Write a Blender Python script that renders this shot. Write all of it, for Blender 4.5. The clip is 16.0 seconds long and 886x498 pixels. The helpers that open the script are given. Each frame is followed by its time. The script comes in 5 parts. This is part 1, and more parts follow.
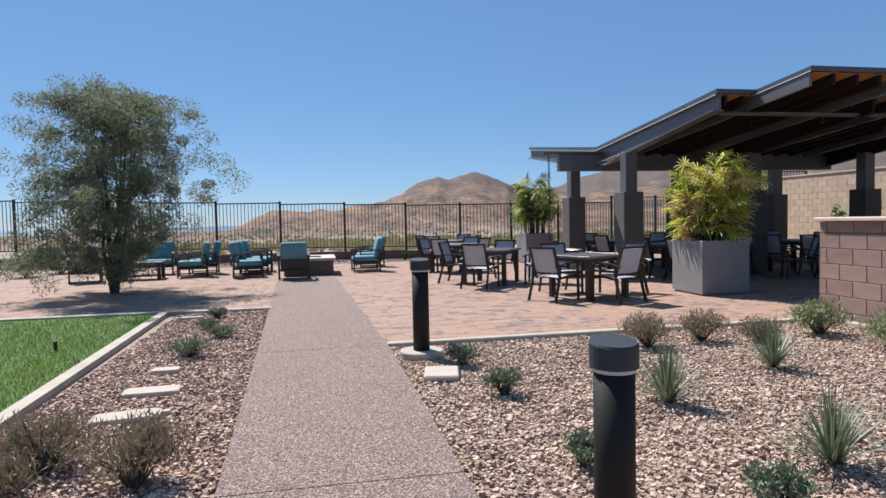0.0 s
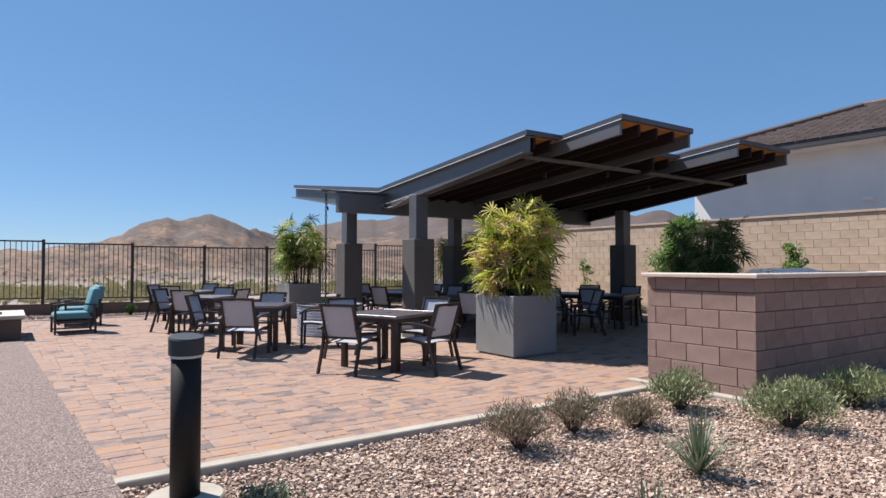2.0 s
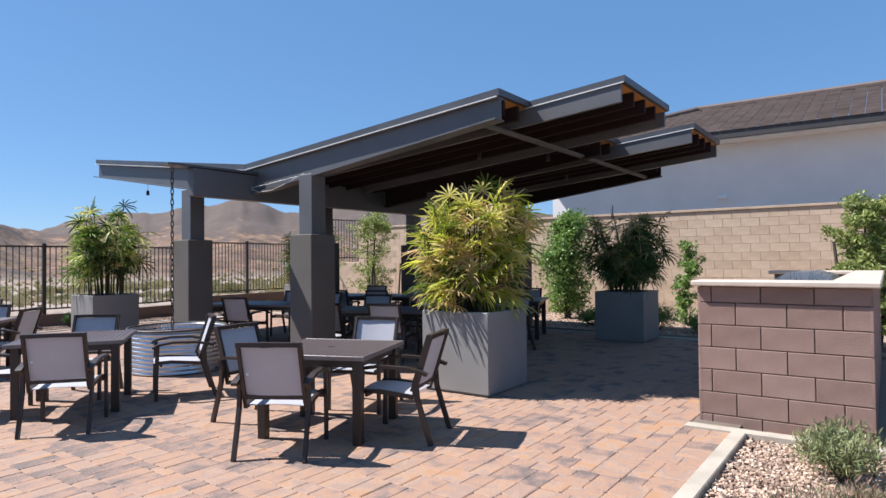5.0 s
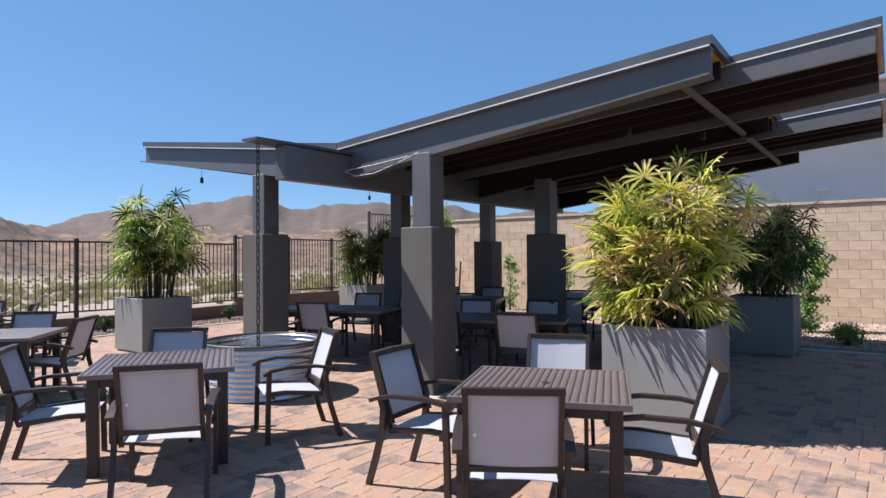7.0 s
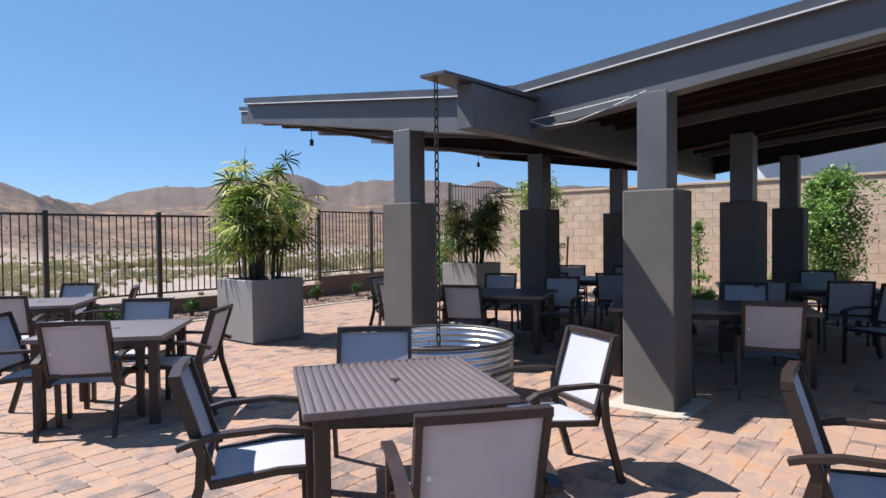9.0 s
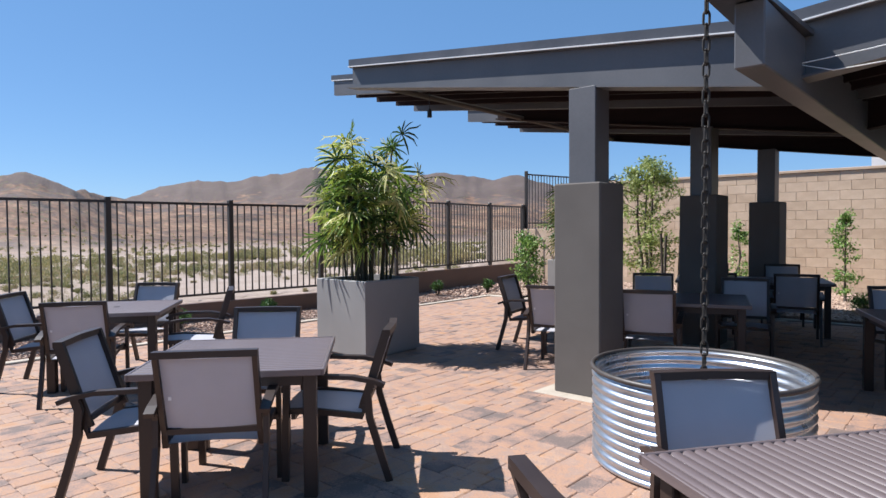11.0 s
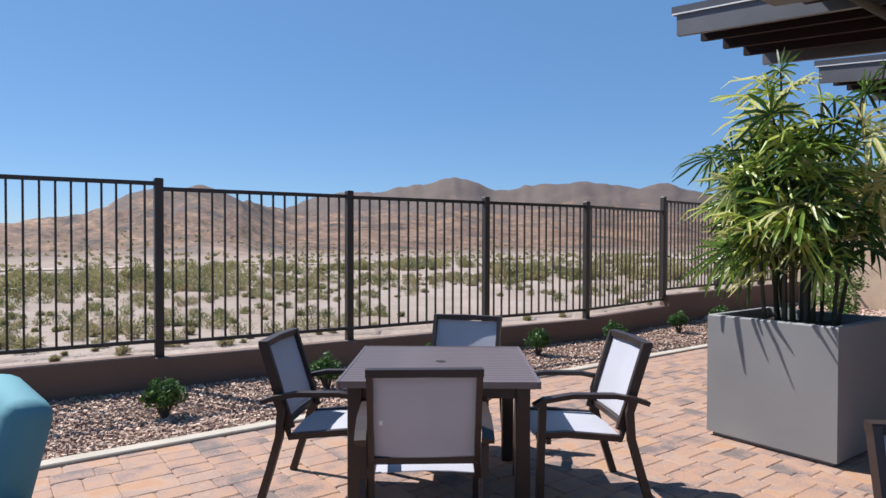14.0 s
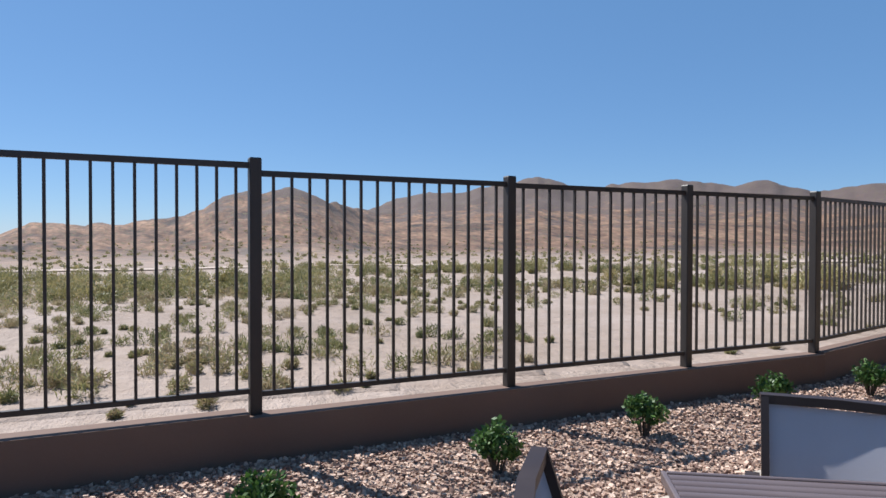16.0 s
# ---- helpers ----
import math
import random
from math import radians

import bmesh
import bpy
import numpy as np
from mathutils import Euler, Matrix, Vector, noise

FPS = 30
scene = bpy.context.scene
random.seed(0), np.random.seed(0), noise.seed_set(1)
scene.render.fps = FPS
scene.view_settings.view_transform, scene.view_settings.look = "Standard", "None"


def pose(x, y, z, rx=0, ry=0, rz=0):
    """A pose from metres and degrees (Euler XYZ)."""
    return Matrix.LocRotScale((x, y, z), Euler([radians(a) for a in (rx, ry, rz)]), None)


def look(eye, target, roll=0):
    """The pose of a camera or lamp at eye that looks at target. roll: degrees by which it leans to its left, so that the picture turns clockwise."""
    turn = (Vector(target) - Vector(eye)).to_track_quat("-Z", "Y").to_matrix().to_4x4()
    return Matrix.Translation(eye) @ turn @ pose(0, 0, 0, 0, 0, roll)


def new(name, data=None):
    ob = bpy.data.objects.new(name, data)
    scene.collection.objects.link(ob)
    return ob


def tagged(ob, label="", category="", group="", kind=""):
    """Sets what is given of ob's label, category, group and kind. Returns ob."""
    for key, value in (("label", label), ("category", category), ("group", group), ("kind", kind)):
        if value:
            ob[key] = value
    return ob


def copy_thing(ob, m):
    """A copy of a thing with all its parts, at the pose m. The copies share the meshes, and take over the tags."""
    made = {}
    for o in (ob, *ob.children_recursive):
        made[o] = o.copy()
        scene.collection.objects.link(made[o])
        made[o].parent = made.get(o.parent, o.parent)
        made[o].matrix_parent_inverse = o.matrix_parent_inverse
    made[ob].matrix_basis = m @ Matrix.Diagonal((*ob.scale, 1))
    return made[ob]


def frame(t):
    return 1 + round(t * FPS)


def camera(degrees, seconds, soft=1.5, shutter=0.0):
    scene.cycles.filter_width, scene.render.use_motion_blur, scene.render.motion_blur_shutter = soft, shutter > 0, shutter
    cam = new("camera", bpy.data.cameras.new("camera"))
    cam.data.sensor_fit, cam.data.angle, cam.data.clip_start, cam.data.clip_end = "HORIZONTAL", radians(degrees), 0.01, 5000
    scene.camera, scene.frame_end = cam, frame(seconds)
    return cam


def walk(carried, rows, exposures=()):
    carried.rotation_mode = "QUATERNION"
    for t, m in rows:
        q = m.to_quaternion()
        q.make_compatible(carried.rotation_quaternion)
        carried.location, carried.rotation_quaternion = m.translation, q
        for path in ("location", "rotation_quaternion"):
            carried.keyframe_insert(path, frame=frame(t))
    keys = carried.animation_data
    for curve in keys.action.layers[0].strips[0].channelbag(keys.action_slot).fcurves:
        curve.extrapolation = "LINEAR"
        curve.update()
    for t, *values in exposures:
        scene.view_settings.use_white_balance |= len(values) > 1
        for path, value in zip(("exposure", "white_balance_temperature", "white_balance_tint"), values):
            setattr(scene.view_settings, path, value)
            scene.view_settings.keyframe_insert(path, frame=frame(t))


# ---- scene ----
cam = camera(71.0, 16.0)
PATH = [
    (0, (0.496, -0.246, 1.339), (0.890, 1.714, 1.247), -1.2),
    (0.5, (0.569, 0.395, 1.36), (1.124, 2.317, 1.321), -0.6),
    (1, (0.583, 0.926, 1.382), (1.316, 2.788, 1.395), -0.6),
    (1.5, (0.623, 1.492, 1.39), (1.555, 3.261, 1.429), -0.5),
    (2, (0.626, 2.076, 1.367), (1.775, 3.711, 1.419), -0.0),
    (2.5, (0.682, 2.618, 1.383), (2.071, 4.057, 1.428), -0.2),
    (3, (0.752, 3.225, 1.358), (2.246, 4.553, 1.408), -0.2),
    (5.5, (1.072, 5.965, 1.498), (2.705, 7.117, 1.537), -0.5),
    (6, (1.167, 6.533, 1.476), (2.802, 7.685, 1.526), -0.3),
    (6.5, (1.253, 7.092, 1.47), (2.881, 8.252, 1.514), -0.2),
    (7, (1.364, 7.680, 1.517), (2.982, 8.854, 1.544), -0.4),
    (7.5, (1.381, 8.236, 1.494), (2.989, 9.423, 1.508), -0.3),
    (8, (1.397, 8.841, 1.517), (2.992, 10.048, 1.504), -0.3),
    (8.5, (1.504, 9.455, 1.513), (3.074, 10.694, 1.477), -0.5),
    (11, (1.973, 12.191, 1.469), (3.473, 13.512, 1.404), -0.4),
    (11.5, (2.062, 12.759, 1.466), (3.498, 14.149, 1.407), -0.4),
    (12, (2.200, 13.370, 1.415), (3.589, 14.808, 1.373), -0.1),
    (12.5, (2.191, 13.947, 1.427), (3.532, 15.431, 1.384), -0.0),
    (13, (2.206, 14.545, 1.417), (3.491, 16.078, 1.38), 0.1),
    (13.5, (2.294, 15.123, 1.437), (3.506, 16.713, 1.399), 0.1),
    (14, (2.318, 15.746, 1.432), (3.498, 17.361, 1.4), 0.1),
    (14.5, (2.412, 16.317, 1.455), (3.557, 17.957, 1.416), 0.2),
    (15, (2.521, 16.879, 1.461), (3.638, 18.538, 1.422), 0.0),
    (15.5, (2.639, 17.413, 1.465), (3.690, 19.115, 1.428), -0.0),
    (16, (2.747, 17.961, 1.469), (3.708, 19.715, 1.438), 0.1),
]
walk(cam, [(t, look(eye, target, roll)) for t, eye, target, roll in PATH], [(0, 0.63, 6300, 10), (2, 0.66, 6300, 10), (4.5, 0.86, 6250, 10), (9, 0.92, 6200, 10), (12, 0.82, 6150, 10), (16, 0.67, 6200, 10)])

# ---- light ----
SUN_TO = Vector((-0.43 * 0.609, 0.90 * 0.609, 0.793)).normalized()
world = bpy.data.worlds.new("world")
scene.world = world
world.use_nodes = True
wn = world.node_tree.nodes
sky = wn.new("ShaderNodeTexSky")
sky.sky_type, sky.sun_disc = "NISHITA", False
sky.sun_elevation, sky.sun_rotation = radians(52.5), radians(-25.5)
sky.altitude, sky.air_density, sky.dust_density, sky.ozone_density = 2000, 1.0, 0.45, 4.0
wn["Background"].inputs["Strength"].default_value = 0.079
even = wn.new("ShaderNodeMix")
even.data_type, even.blend_type = "RGBA", "MIX"
even.inputs["Factor"].default_value = 0.55
even.inputs["B"].default_value = (1.1, 2.6, 5.0, 1)
world.node_tree.links.new(sky.outputs[0], even.inputs["A"])
world.node_tree.links.new(even.outputs["Result"], wn["Background"].inputs["Color"])
sun = new("sun", bpy.data.lights.new("sun", "SUN"))
sun.data.energy, sun.data.angle, sun.data.color = 5.0, radians(0.53), (1.0, 0.955, 0.90)
sun.matrix_basis = look(SUN_TO * 60, (0, 0, 0))


# ---- materials ----
def mat(name, cols, rough=0.8, scale=6.0, fine=60.0, bump=0.2, dist=0.01, metal=0.0, rnd="", spread=0.0, stretch=(1, 1, 1), spec=0.5, coat=0.0, detail=6.0, mix_noise=1.0):
    """Two scales of noise over a ramp of colours; rnd 'object' or 'island' shifts the ramp from piece to piece."""
    m = bpy.data.materials.new(name)
    m.use_nodes = True
    nt = m.node_tree
    N, L = nt.nodes, nt.links
    b = N["Principled BSDF"]
    tc = N.new("ShaderNodeTexCoord")
    mp = N.new("ShaderNodeMapping")
    mp.inputs["Scale"].default_value = stretch
    geo = N.new("ShaderNodeNewGeometry")
    L.new(geo.outputs["Position"] if rnd == "world" else tc.outputs["Object"], mp.inputs["Vector"])
    n1, n2 = N.new("ShaderNodeTexNoise"), N.new("ShaderNodeTexNoise")
    n1.inputs["Scale"].default_value, n1.inputs["Detail"].default_value = scale, detail
    n2.inputs["Scale"].default_value, n2.inputs["Detail"].default_value = fine, 3
    L.new(mp.outputs[0], n1.inputs["Vector"]), L.new(mp.outputs[0], n2.inputs["Vector"])
    mx = N.new("ShaderNodeMath"); mx.operation = "MULTIPLY_ADD"
    L.new(n2.outputs["Fac"], mx.inputs[0]); mx.inputs[1].default_value = 0.45 * mix_noise
    sc = N.new("ShaderNodeMath"); sc.operation = "MULTIPLY_ADD"
    L.new(n1.outputs["Fac"], sc.inputs[0]); sc.inputs[1].default_value = 1.1 * mix_noise; sc.inputs[2].default_value = 0.5 - 0.775 * mix_noise
    L.new(sc.outputs[0], mx.inputs[2])
    fac = mx.outputs[0]
    if rnd in ("object", "island"):
        src = geo.outputs["Random Per Island"]
        if rnd == "object":
            src = N.new("ShaderNodeObjectInfo").outputs["Random"]
        ad = N.new("ShaderNodeMath"); ad.operation = "MULTIPLY_ADD"
        L.new(src, ad.inputs[0]); ad.inputs[1].default_value = spread
        sb = N.new("ShaderNodeMath"); sb.operation = "SUBTRACT"
        L.new(fac, sb.inputs[0]); sb.inputs[1].default_value = spread / 2
        L.new(sb.outputs[0], ad.inputs[2])
        fac = ad.outputs[0]
    rp = N.new("ShaderNodeValToRGB")
    el = rp.color_ramp.elements
    while len(el) < len(cols):
        el.new(0.5)
    for i, c in enumerate(cols):
        el[i].position = i / max(1, len(cols) - 1) * 0.8 + 0.1
        el[i].color = (*c, 1)
    L.new(fac, rp.inputs[0]), L.new(rp.outputs[0], b.inputs["Base Color"])
    b.inputs["Roughness"].default_value, b.inputs["Metallic"].default_value = rough, metal
    b.inputs["Specular IOR Level"].default_value = spec
    if coat:
        b.inputs["Coat Weight"].default_value = coat
    rr = N.new("ShaderNodeMapRange")
    L.new(n1.outputs["Fac"], rr.inputs["Value"])
    rr.inputs["To Min"].default_value, rr.inputs["To Max"].default_value = max(0.04, rough - 0.1), min(1, rough + 0.1)
    L.new(rr.outputs[0], b.inputs["Roughness"])
    if bump:
        bp = N.new("ShaderNodeBump")
        bp.inputs["Strength"].default_value, bp.inputs["Distance"].default_value = bump, dist
        L.new(n2.outputs["Fac"], bp.inputs["Height"]), L.new(bp.outputs[0], b.inputs["Normal"])
    return m


def leafy(name, cols, spread=1.0, trans=0.25, rough=0.5, patch=3.0, uneven=0.5):
    """Leaves: colour varies from leaf to leaf, some light passes through."""
    m = mat(name, cols, rough, patch, 25.0, 0, rnd="island", spread=spread, mix_noise=uneven)
    N, L = m.node_tree.nodes, m.node_tree.links
    b = N["Principled BSDF"]
    tr = N.new("ShaderNodeBsdfTranslucent")
    L.new(b.inputs["Base Color"].links[0].from_socket, tr.inputs["Color"])
    ms = N.new("ShaderNodeMixShader")
    ms.inputs[0].default_value = trans
    L.new(b.outputs[0], ms.inputs[1]), L.new(tr.outputs[0], ms.inputs[2])
    L.new(ms.outputs[0], N["Material Output"].inputs["Surface"])
    return m


PAVER_COLS = [(0.1426, 0.108, 0.09545), (0.2254, 0.153, 0.1245), (0.3036, 0.1887, 0.1394), (0.3542, 0.2065, 0.1311), (0.2668, 0.1853, 0.1519), (0.3588, 0.2312, 0.1618), (0.3542, 0.1972, 0.1137)]
M_paver_o = mat("paver_piece", PAVER_COLS, 0.85, 5, 70, 0.6, 0.006, rnd="object", spread=0.62, mix_noise=1.3)
M_paver_i = mat("paver_far", PAVER_COLS, 0.85, 5, 70, 0.6, 0.006, rnd="island", spread=0.62, mix_noise=1.3)
M_sandjoint = mat("joint_sand", [(0.10, 0.078, 0.062), (0.19, 0.15, 0.12)], 0.95, 3, 80)
M_walk = mat("exposed_aggregate", [(0.049, 0.0334, 0.0286), (0.167, 0.114, 0.0966), (0.206, 0.145, 0.124), (0.47, 0.352, 0.294)], 0.9, 85, 190, 0.9, 0.007, detail=1.5, mix_noise=2.3)
M_conc = mat("kerb_concrete", [(0.279, 0.232, 0.18), (0.402, 0.351, 0.288), (0.464, 0.411, 0.338)], 0.9, 3, 70, 0.25, 0.004)
M_gravel = mat("gravel_stone", [(0.235, 0.155, 0.115), (0.37, 0.255, 0.19), (0.49, 0.355, 0.268), (0.61, 0.465, 0.365)], 0.9, 4, 40, 0.2, 0.004, rnd="island", spread=0.9)
M_gravel_d = mat("gravel_stone_grey", [(0.1904, 0.1185, 0.09212), (0.3192, 0.206, 0.1551), (0.4368, 0.3039, 0.2303), (0.6272, 0.4635, 0.3619)], 0.9, 4, 40, 0.2, 0.004, rnd="island", spread=0.9)
M_gravelbed = mat("gravel_bed", [(0.20, 0.14, 0.108), (0.36, 0.255, 0.195), (0.50, 0.37, 0.285)], 0.95, 30, 120, 0.8, 0.02)
M_soil = mat("desert_soil", [(0.30, 0.22, 0.165), (0.44, 0.35, 0.28), (0.50, 0.42, 0.35)], 0.95, 0.35, 6, 0.3, 0.03, rnd="world")
M_lawn_soil = mat("lawn_soil", [(0.0379, 0.079, 0.019), (0.0755, 0.142, 0.0317)], 0.95, 5, 60)
M_grass = leafy("lawn_blades", [(0.0888, 0.155, 0.0219), (0.176, 0.276, 0.0365), (0.326, 0.366, 0.0729)], 0.8, 0.3)
M_stucco = mat("column_stucco", [(0.0978, 0.0874, 0.0805), (0.132, 0.12, 0.11)], 0.9, 2.5, 160, 0.35, 0.003, spec=0.25)
M_steel = mat("painted_steel", [(0.0784, 0.0784, 0.0847), (0.113, 0.113, 0.122)], 0.42, 2.0, 40, 0.03, 0.002, spec=0.5)
M_flash = mat("roof_flashing", [(0.065, 0.065, 0.0715), (0.104, 0.104, 0.114)], 0.35, 2, 30, 0.02, metal=0.3)
M_drip = mat("bare_metal_drip", [(0.55, 0.55, 0.56), (0.7, 0.7, 0.7)], 0.4, 4, 50, 0.02)
# orange-brown boards with the shade under the roof put into their colour
M_deck = mat("stained_soffit_shaded", [(0.034, 0.0125, 0.0085), (0.058, 0.021, 0.013)], 0.8, 3, 60, 0.15, 0.003, stretch=(8, 1, 8), spec=0.15)
# joist stain; the inner steel beams borrow it as painted shade
M_joist = mat("stained_joist_shaded_beam", [(0.0147, 0.0085, 0.00924), (0.0262, 0.0147, 0.0151)], 0.75, 3, 50, 0.15, 0.003, stretch=(8, 1, 8), spec=0.15)
# the soffit boards again, coloured as lit near the roof's ends
M_orange = mat("stained_soffit_lit", [(0.34, 0.135, 0.03), (0.46, 0.2, 0.05)], 0.75, 4, 60, 0.2, stretch=(8, 1, 8))
M_planter = mat("planter_composite", [(0.194, 0.188, 0.185), (0.25, 0.244, 0.237)], 0.75, 2, 120, 0.12, 0.002)
M_potsoil = mat("potting_soil", [(0.02, 0.014, 0.01), (0.06, 0.045, 0.03)], 0.95, 12, 80, 0.8, 0.02)
M_alu = mat("bronze_aluminium", [(0.022, 0.0125, 0.0098), (0.034, 0.0205, 0.0165)], 0.46, 5, 80, 0.05, 0.001)
M_slat = mat("table_slat", [(0.1021, 0.07634, 0.07488), (0.1605, 0.1242, 0.121)], 0.34, 4, 90, 0.08, 0.001, stretch=(5, 0.6, 5), spec=0.7)
M_sling = mat("sling_mesh", [(0.3978, 0.3938, 0.4296), (0.4933, 0.4893, 0.5331)], 0.75, 3, 350, 0.25, 0.001)
N, L = M_sling.node_tree.nodes, M_sling.node_tree.links
weave, see, thin = N.new("ShaderNodeBsdfTranslucent"), N.new("ShaderNodeMixShader"), N.new("ShaderNodeMixShader")
weave.inputs["Color"].default_value = (0.60, 0.59, 0.645, 1)
thin.inputs[0].default_value, see.inputs[0].default_value = 0.07, 0.1
L.new(N["Principled BSDF"].outputs[0], thin.inputs[1]), L.new(weave.outputs[0], thin.inputs[2])
L.new(thin.outputs[0], see.inputs[1]), L.new(N.new("ShaderNodeBsdfTransparent").outputs[0], see.inputs[2])
L.new(see.outputs[0], N["Material Output"].inputs["Surface"])
M_cmu = [(0.20, 0.125, 0.10), (0.27, 0.175, 0.145), (0.33, 0.22, 0.185)]
M_block = mat("split_brown_block", M_cmu, 0.92, 4, 110, 0.5, 0.005, rnd="object", spread=0.35)
M_mortar = mat("mortar", [(0.10, 0.075, 0.065), (0.15, 0.115, 0.10)], 0.95, 5, 90)
M_cap = mat("counter_cap", [(0.46, 0.37, 0.30), (0.60, 0.50, 0.42)], 0.7, 5, 60, 0.1)
PW = [(0.412, 0.2974, 0.208), (0.5062, 0.3756, 0.2716), (0.5886, 0.4491, 0.3351)]
M_pblock_o = mat("tan_block", PW, 0.92, 4, 90, 0.4, 0.005, rnd="object", spread=0.35)
M_pblock_i = mat("tan_block_far", PW, 0.92, 4, 90, 0.4, 0.005, rnd="island", spread=0.35)
M_pmortar = mat("tan_mortar", [(0.36, 0.285, 0.22), (0.44, 0.355, 0.28)], 0.95, 5, 90)
M_lowwall = mat("tan_stucco_wall", [(0.1378, 0.0864, 0.064), (0.1722, 0.1136, 0.0864)], 0.92, 1.5, 90, 0.25, 0.003)
M_fence = mat("fence_paint", [(0.0224, 0.0176, 0.0152), (0.036, 0.028, 0.024)], 0.5, 4, 60, 0.04)
M_housewall = mat("house_stucco", [(0.67, 0.638, 0.614), (0.797, 0.758, 0.726)], 0.92, 1.2, 80, 0.2, 0.004)
M_fascia = mat("dark_fascia", [(0.035, 0.032, 0.034), (0.055, 0.05, 0.052)], 0.6, 2, 40, 0.05)
M_tile = mat("concrete_roof_tile", [(0.0855, 0.06192, 0.05418), (0.1305, 0.0946, 0.08342), (0.171, 0.1273, 0.1135)], 0.85, 3, 60, 0.3, 0.004, rnd="island", spread=0.4)
M_galv = mat("galvanised_steel", [(0.52, 0.55, 0.59), (0.68, 0.70, 0.73)], 0.3, 6, 40, 0.1, 0.002, metal=0.92)
M_rim = mat("dark_rim", [(0.036, 0.03, 0.027), (0.072, 0.06, 0.054)], 0.5, 6, 60, 0.1)
M_chain = mat("chain_iron", [(0.025, 0.022, 0.02), (0.05, 0.045, 0.04)], 0.6, 20, 90, 0.1, metal=0.15, spec=0.3)
M_boll = mat("bollard_bronze", [(0.0108, 0.0084, 0.0078), (0.0192, 0.0156, 0.0144)], 0.6, 3, 60, 0.04, spec=0.25)
M_bollcap = mat("bollard_cap", [(0.0275, 0.0303, 0.0358), (0.0413, 0.044, 0.0495)], 0.55, 5, 60, 0.05, spec=0.3)
M_lens = mat("frosted_lens", [(0.45, 0.44, 0.43), (0.6, 0.59, 0.57)], 0.4, 5, 60, 0.02)
M_cushion = mat("turquoise_cushion", [(0.0792, 0.211, 0.251), (0.123, 0.282, 0.317)], 0.85, 3, 250, 0.25, 0.002)
M_slab = mat("sandstone_slab", [(0.384, 0.318, 0.259), (0.488, 0.421, 0.355)], 0.9, 4, 60, 0.3, 0.005)
M_bark = mat("bark", [(0.05, 0.04, 0.032), (0.12, 0.10, 0.08)], 0.95, 6, 60, 0.8, 0.01, stretch=(3, 3, 0.6))
M_cane = mat("palm_cane", [(0.03, 0.026, 0.015), (0.09, 0.075, 0.04)], 0.85, 8, 60, 0.4, 0.004)
M_olive = leafy("olive_leaf", [(0.13, 0.15, 0.085), (0.20, 0.22, 0.13), (0.28, 0.295, 0.19)], 0.7, 0.4, 0.7)
M_palm_y = leafy("palm_leaf_sunburnt", [(0.10, 0.15, 0.02), (0.34, 0.40, 0.05), (0.56, 0.58, 0.08), (0.70, 0.66, 0.12), (0.76, 0.69, 0.20), (0.76, 0.67, 0.36), (0.56, 0.37, 0.17)], 0.95, 0.5, 0.45, 4.0, 0.7)
M_palm_g = leafy("palm_leaf_green", [(0.03, 0.065, 0.016), (0.08, 0.15, 0.03), (0.20, 0.30, 0.05), (0.42, 0.48, 0.08), (0.58, 0.56, 0.25)], 1.15, 0.42, 0.42, 4.0, 0.8)
M_palm_d = leafy("palm_leaf_dark", [(0.034, 0.0765, 0.021), (0.0765, 0.136, 0.036), (0.17, 0.221, 0.0675), (0.374, 0.323, 0.135)], 0.9, 0.25)
M_shrub = leafy("shrub_leaf", [(0.0825, 0.165, 0.033), (0.165, 0.281, 0.0578), (0.281, 0.396, 0.099)], 0.9, 0.3)
M_wfence_bush = leafy("privet_leaf", [(0.0293, 0.0782, 0.0146), (0.0684, 0.146, 0.0293), (0.117, 0.196, 0.0489)], 0.9, 0.25)
M_sage = leafy("sage_leaf", [(0.12, 0.15, 0.06), (0.228, 0.258, 0.114), (0.36, 0.36, 0.18)], 0.9, 0.25)
M_young = leafy("young_tree_leaf", [(0.15, 0.20, 0.05), (0.27, 0.33, 0.09), (0.42, 0.45, 0.16)], 0.9, 0.35)
M_lav = leafy("dry_flower_stem", [(0.284, 0.169, 0.135), (0.149, 0.169, 0.081), (0.23, 0.223, 0.108), (0.365, 0.216, 0.169)], 1.0, 0.2)
M_yucca = leafy("yucca_blade", [(0.102, 0.136, 0.0765), (0.17, 0.212, 0.128), (0.255, 0.272, 0.17)], 0.9, 0.15)
M_desert_bush = leafy("desert_bush", [(0.11, 0.125, 0.05), (0.22, 0.22, 0.085), (0.34, 0.31, 0.14), (0.34, 0.25, 0.15), (0.42, 0.36, 0.22)], 0.45, 0.3, 0.6, 0.8, 1.7)
M_mesquite = leafy("mesquite_leaf", [(0.1444, 0.1455, 0.057), (0.2494, 0.2304, 0.0969), (0.3675, 0.3214, 0.1368), (0.4462, 0.3455, 0.1824)], 0.45, 0.3, 0.6, 0.35, 1.7)
M_black = mat("black_powder_coat", [(0.012, 0.012, 0.013), (0.022, 0.022, 0.024)], 0.45, 5, 60, 0.04)
M_stainless = mat("stainless", [(0.5, 0.5, 0.5), (0.62, 0.62, 0.63)], 0.28, 3, 50, 0.03, metal=1.0, stretch=(1, 12, 1))
M_white = mat("white_plastic", [(0.7, 0.7, 0.68), (0.8, 0.8, 0.78)], 0.5, 5, 60, 0.02)


# ---- helpers of this scene ----
def thing(name, label, category, m=None, group="", kind=""):
    ob = new(name)
    ob.empty_display_size = 0.1
    if m is not None:
        ob.matrix_basis = m
    return tagged(ob, label, category, group, kind)


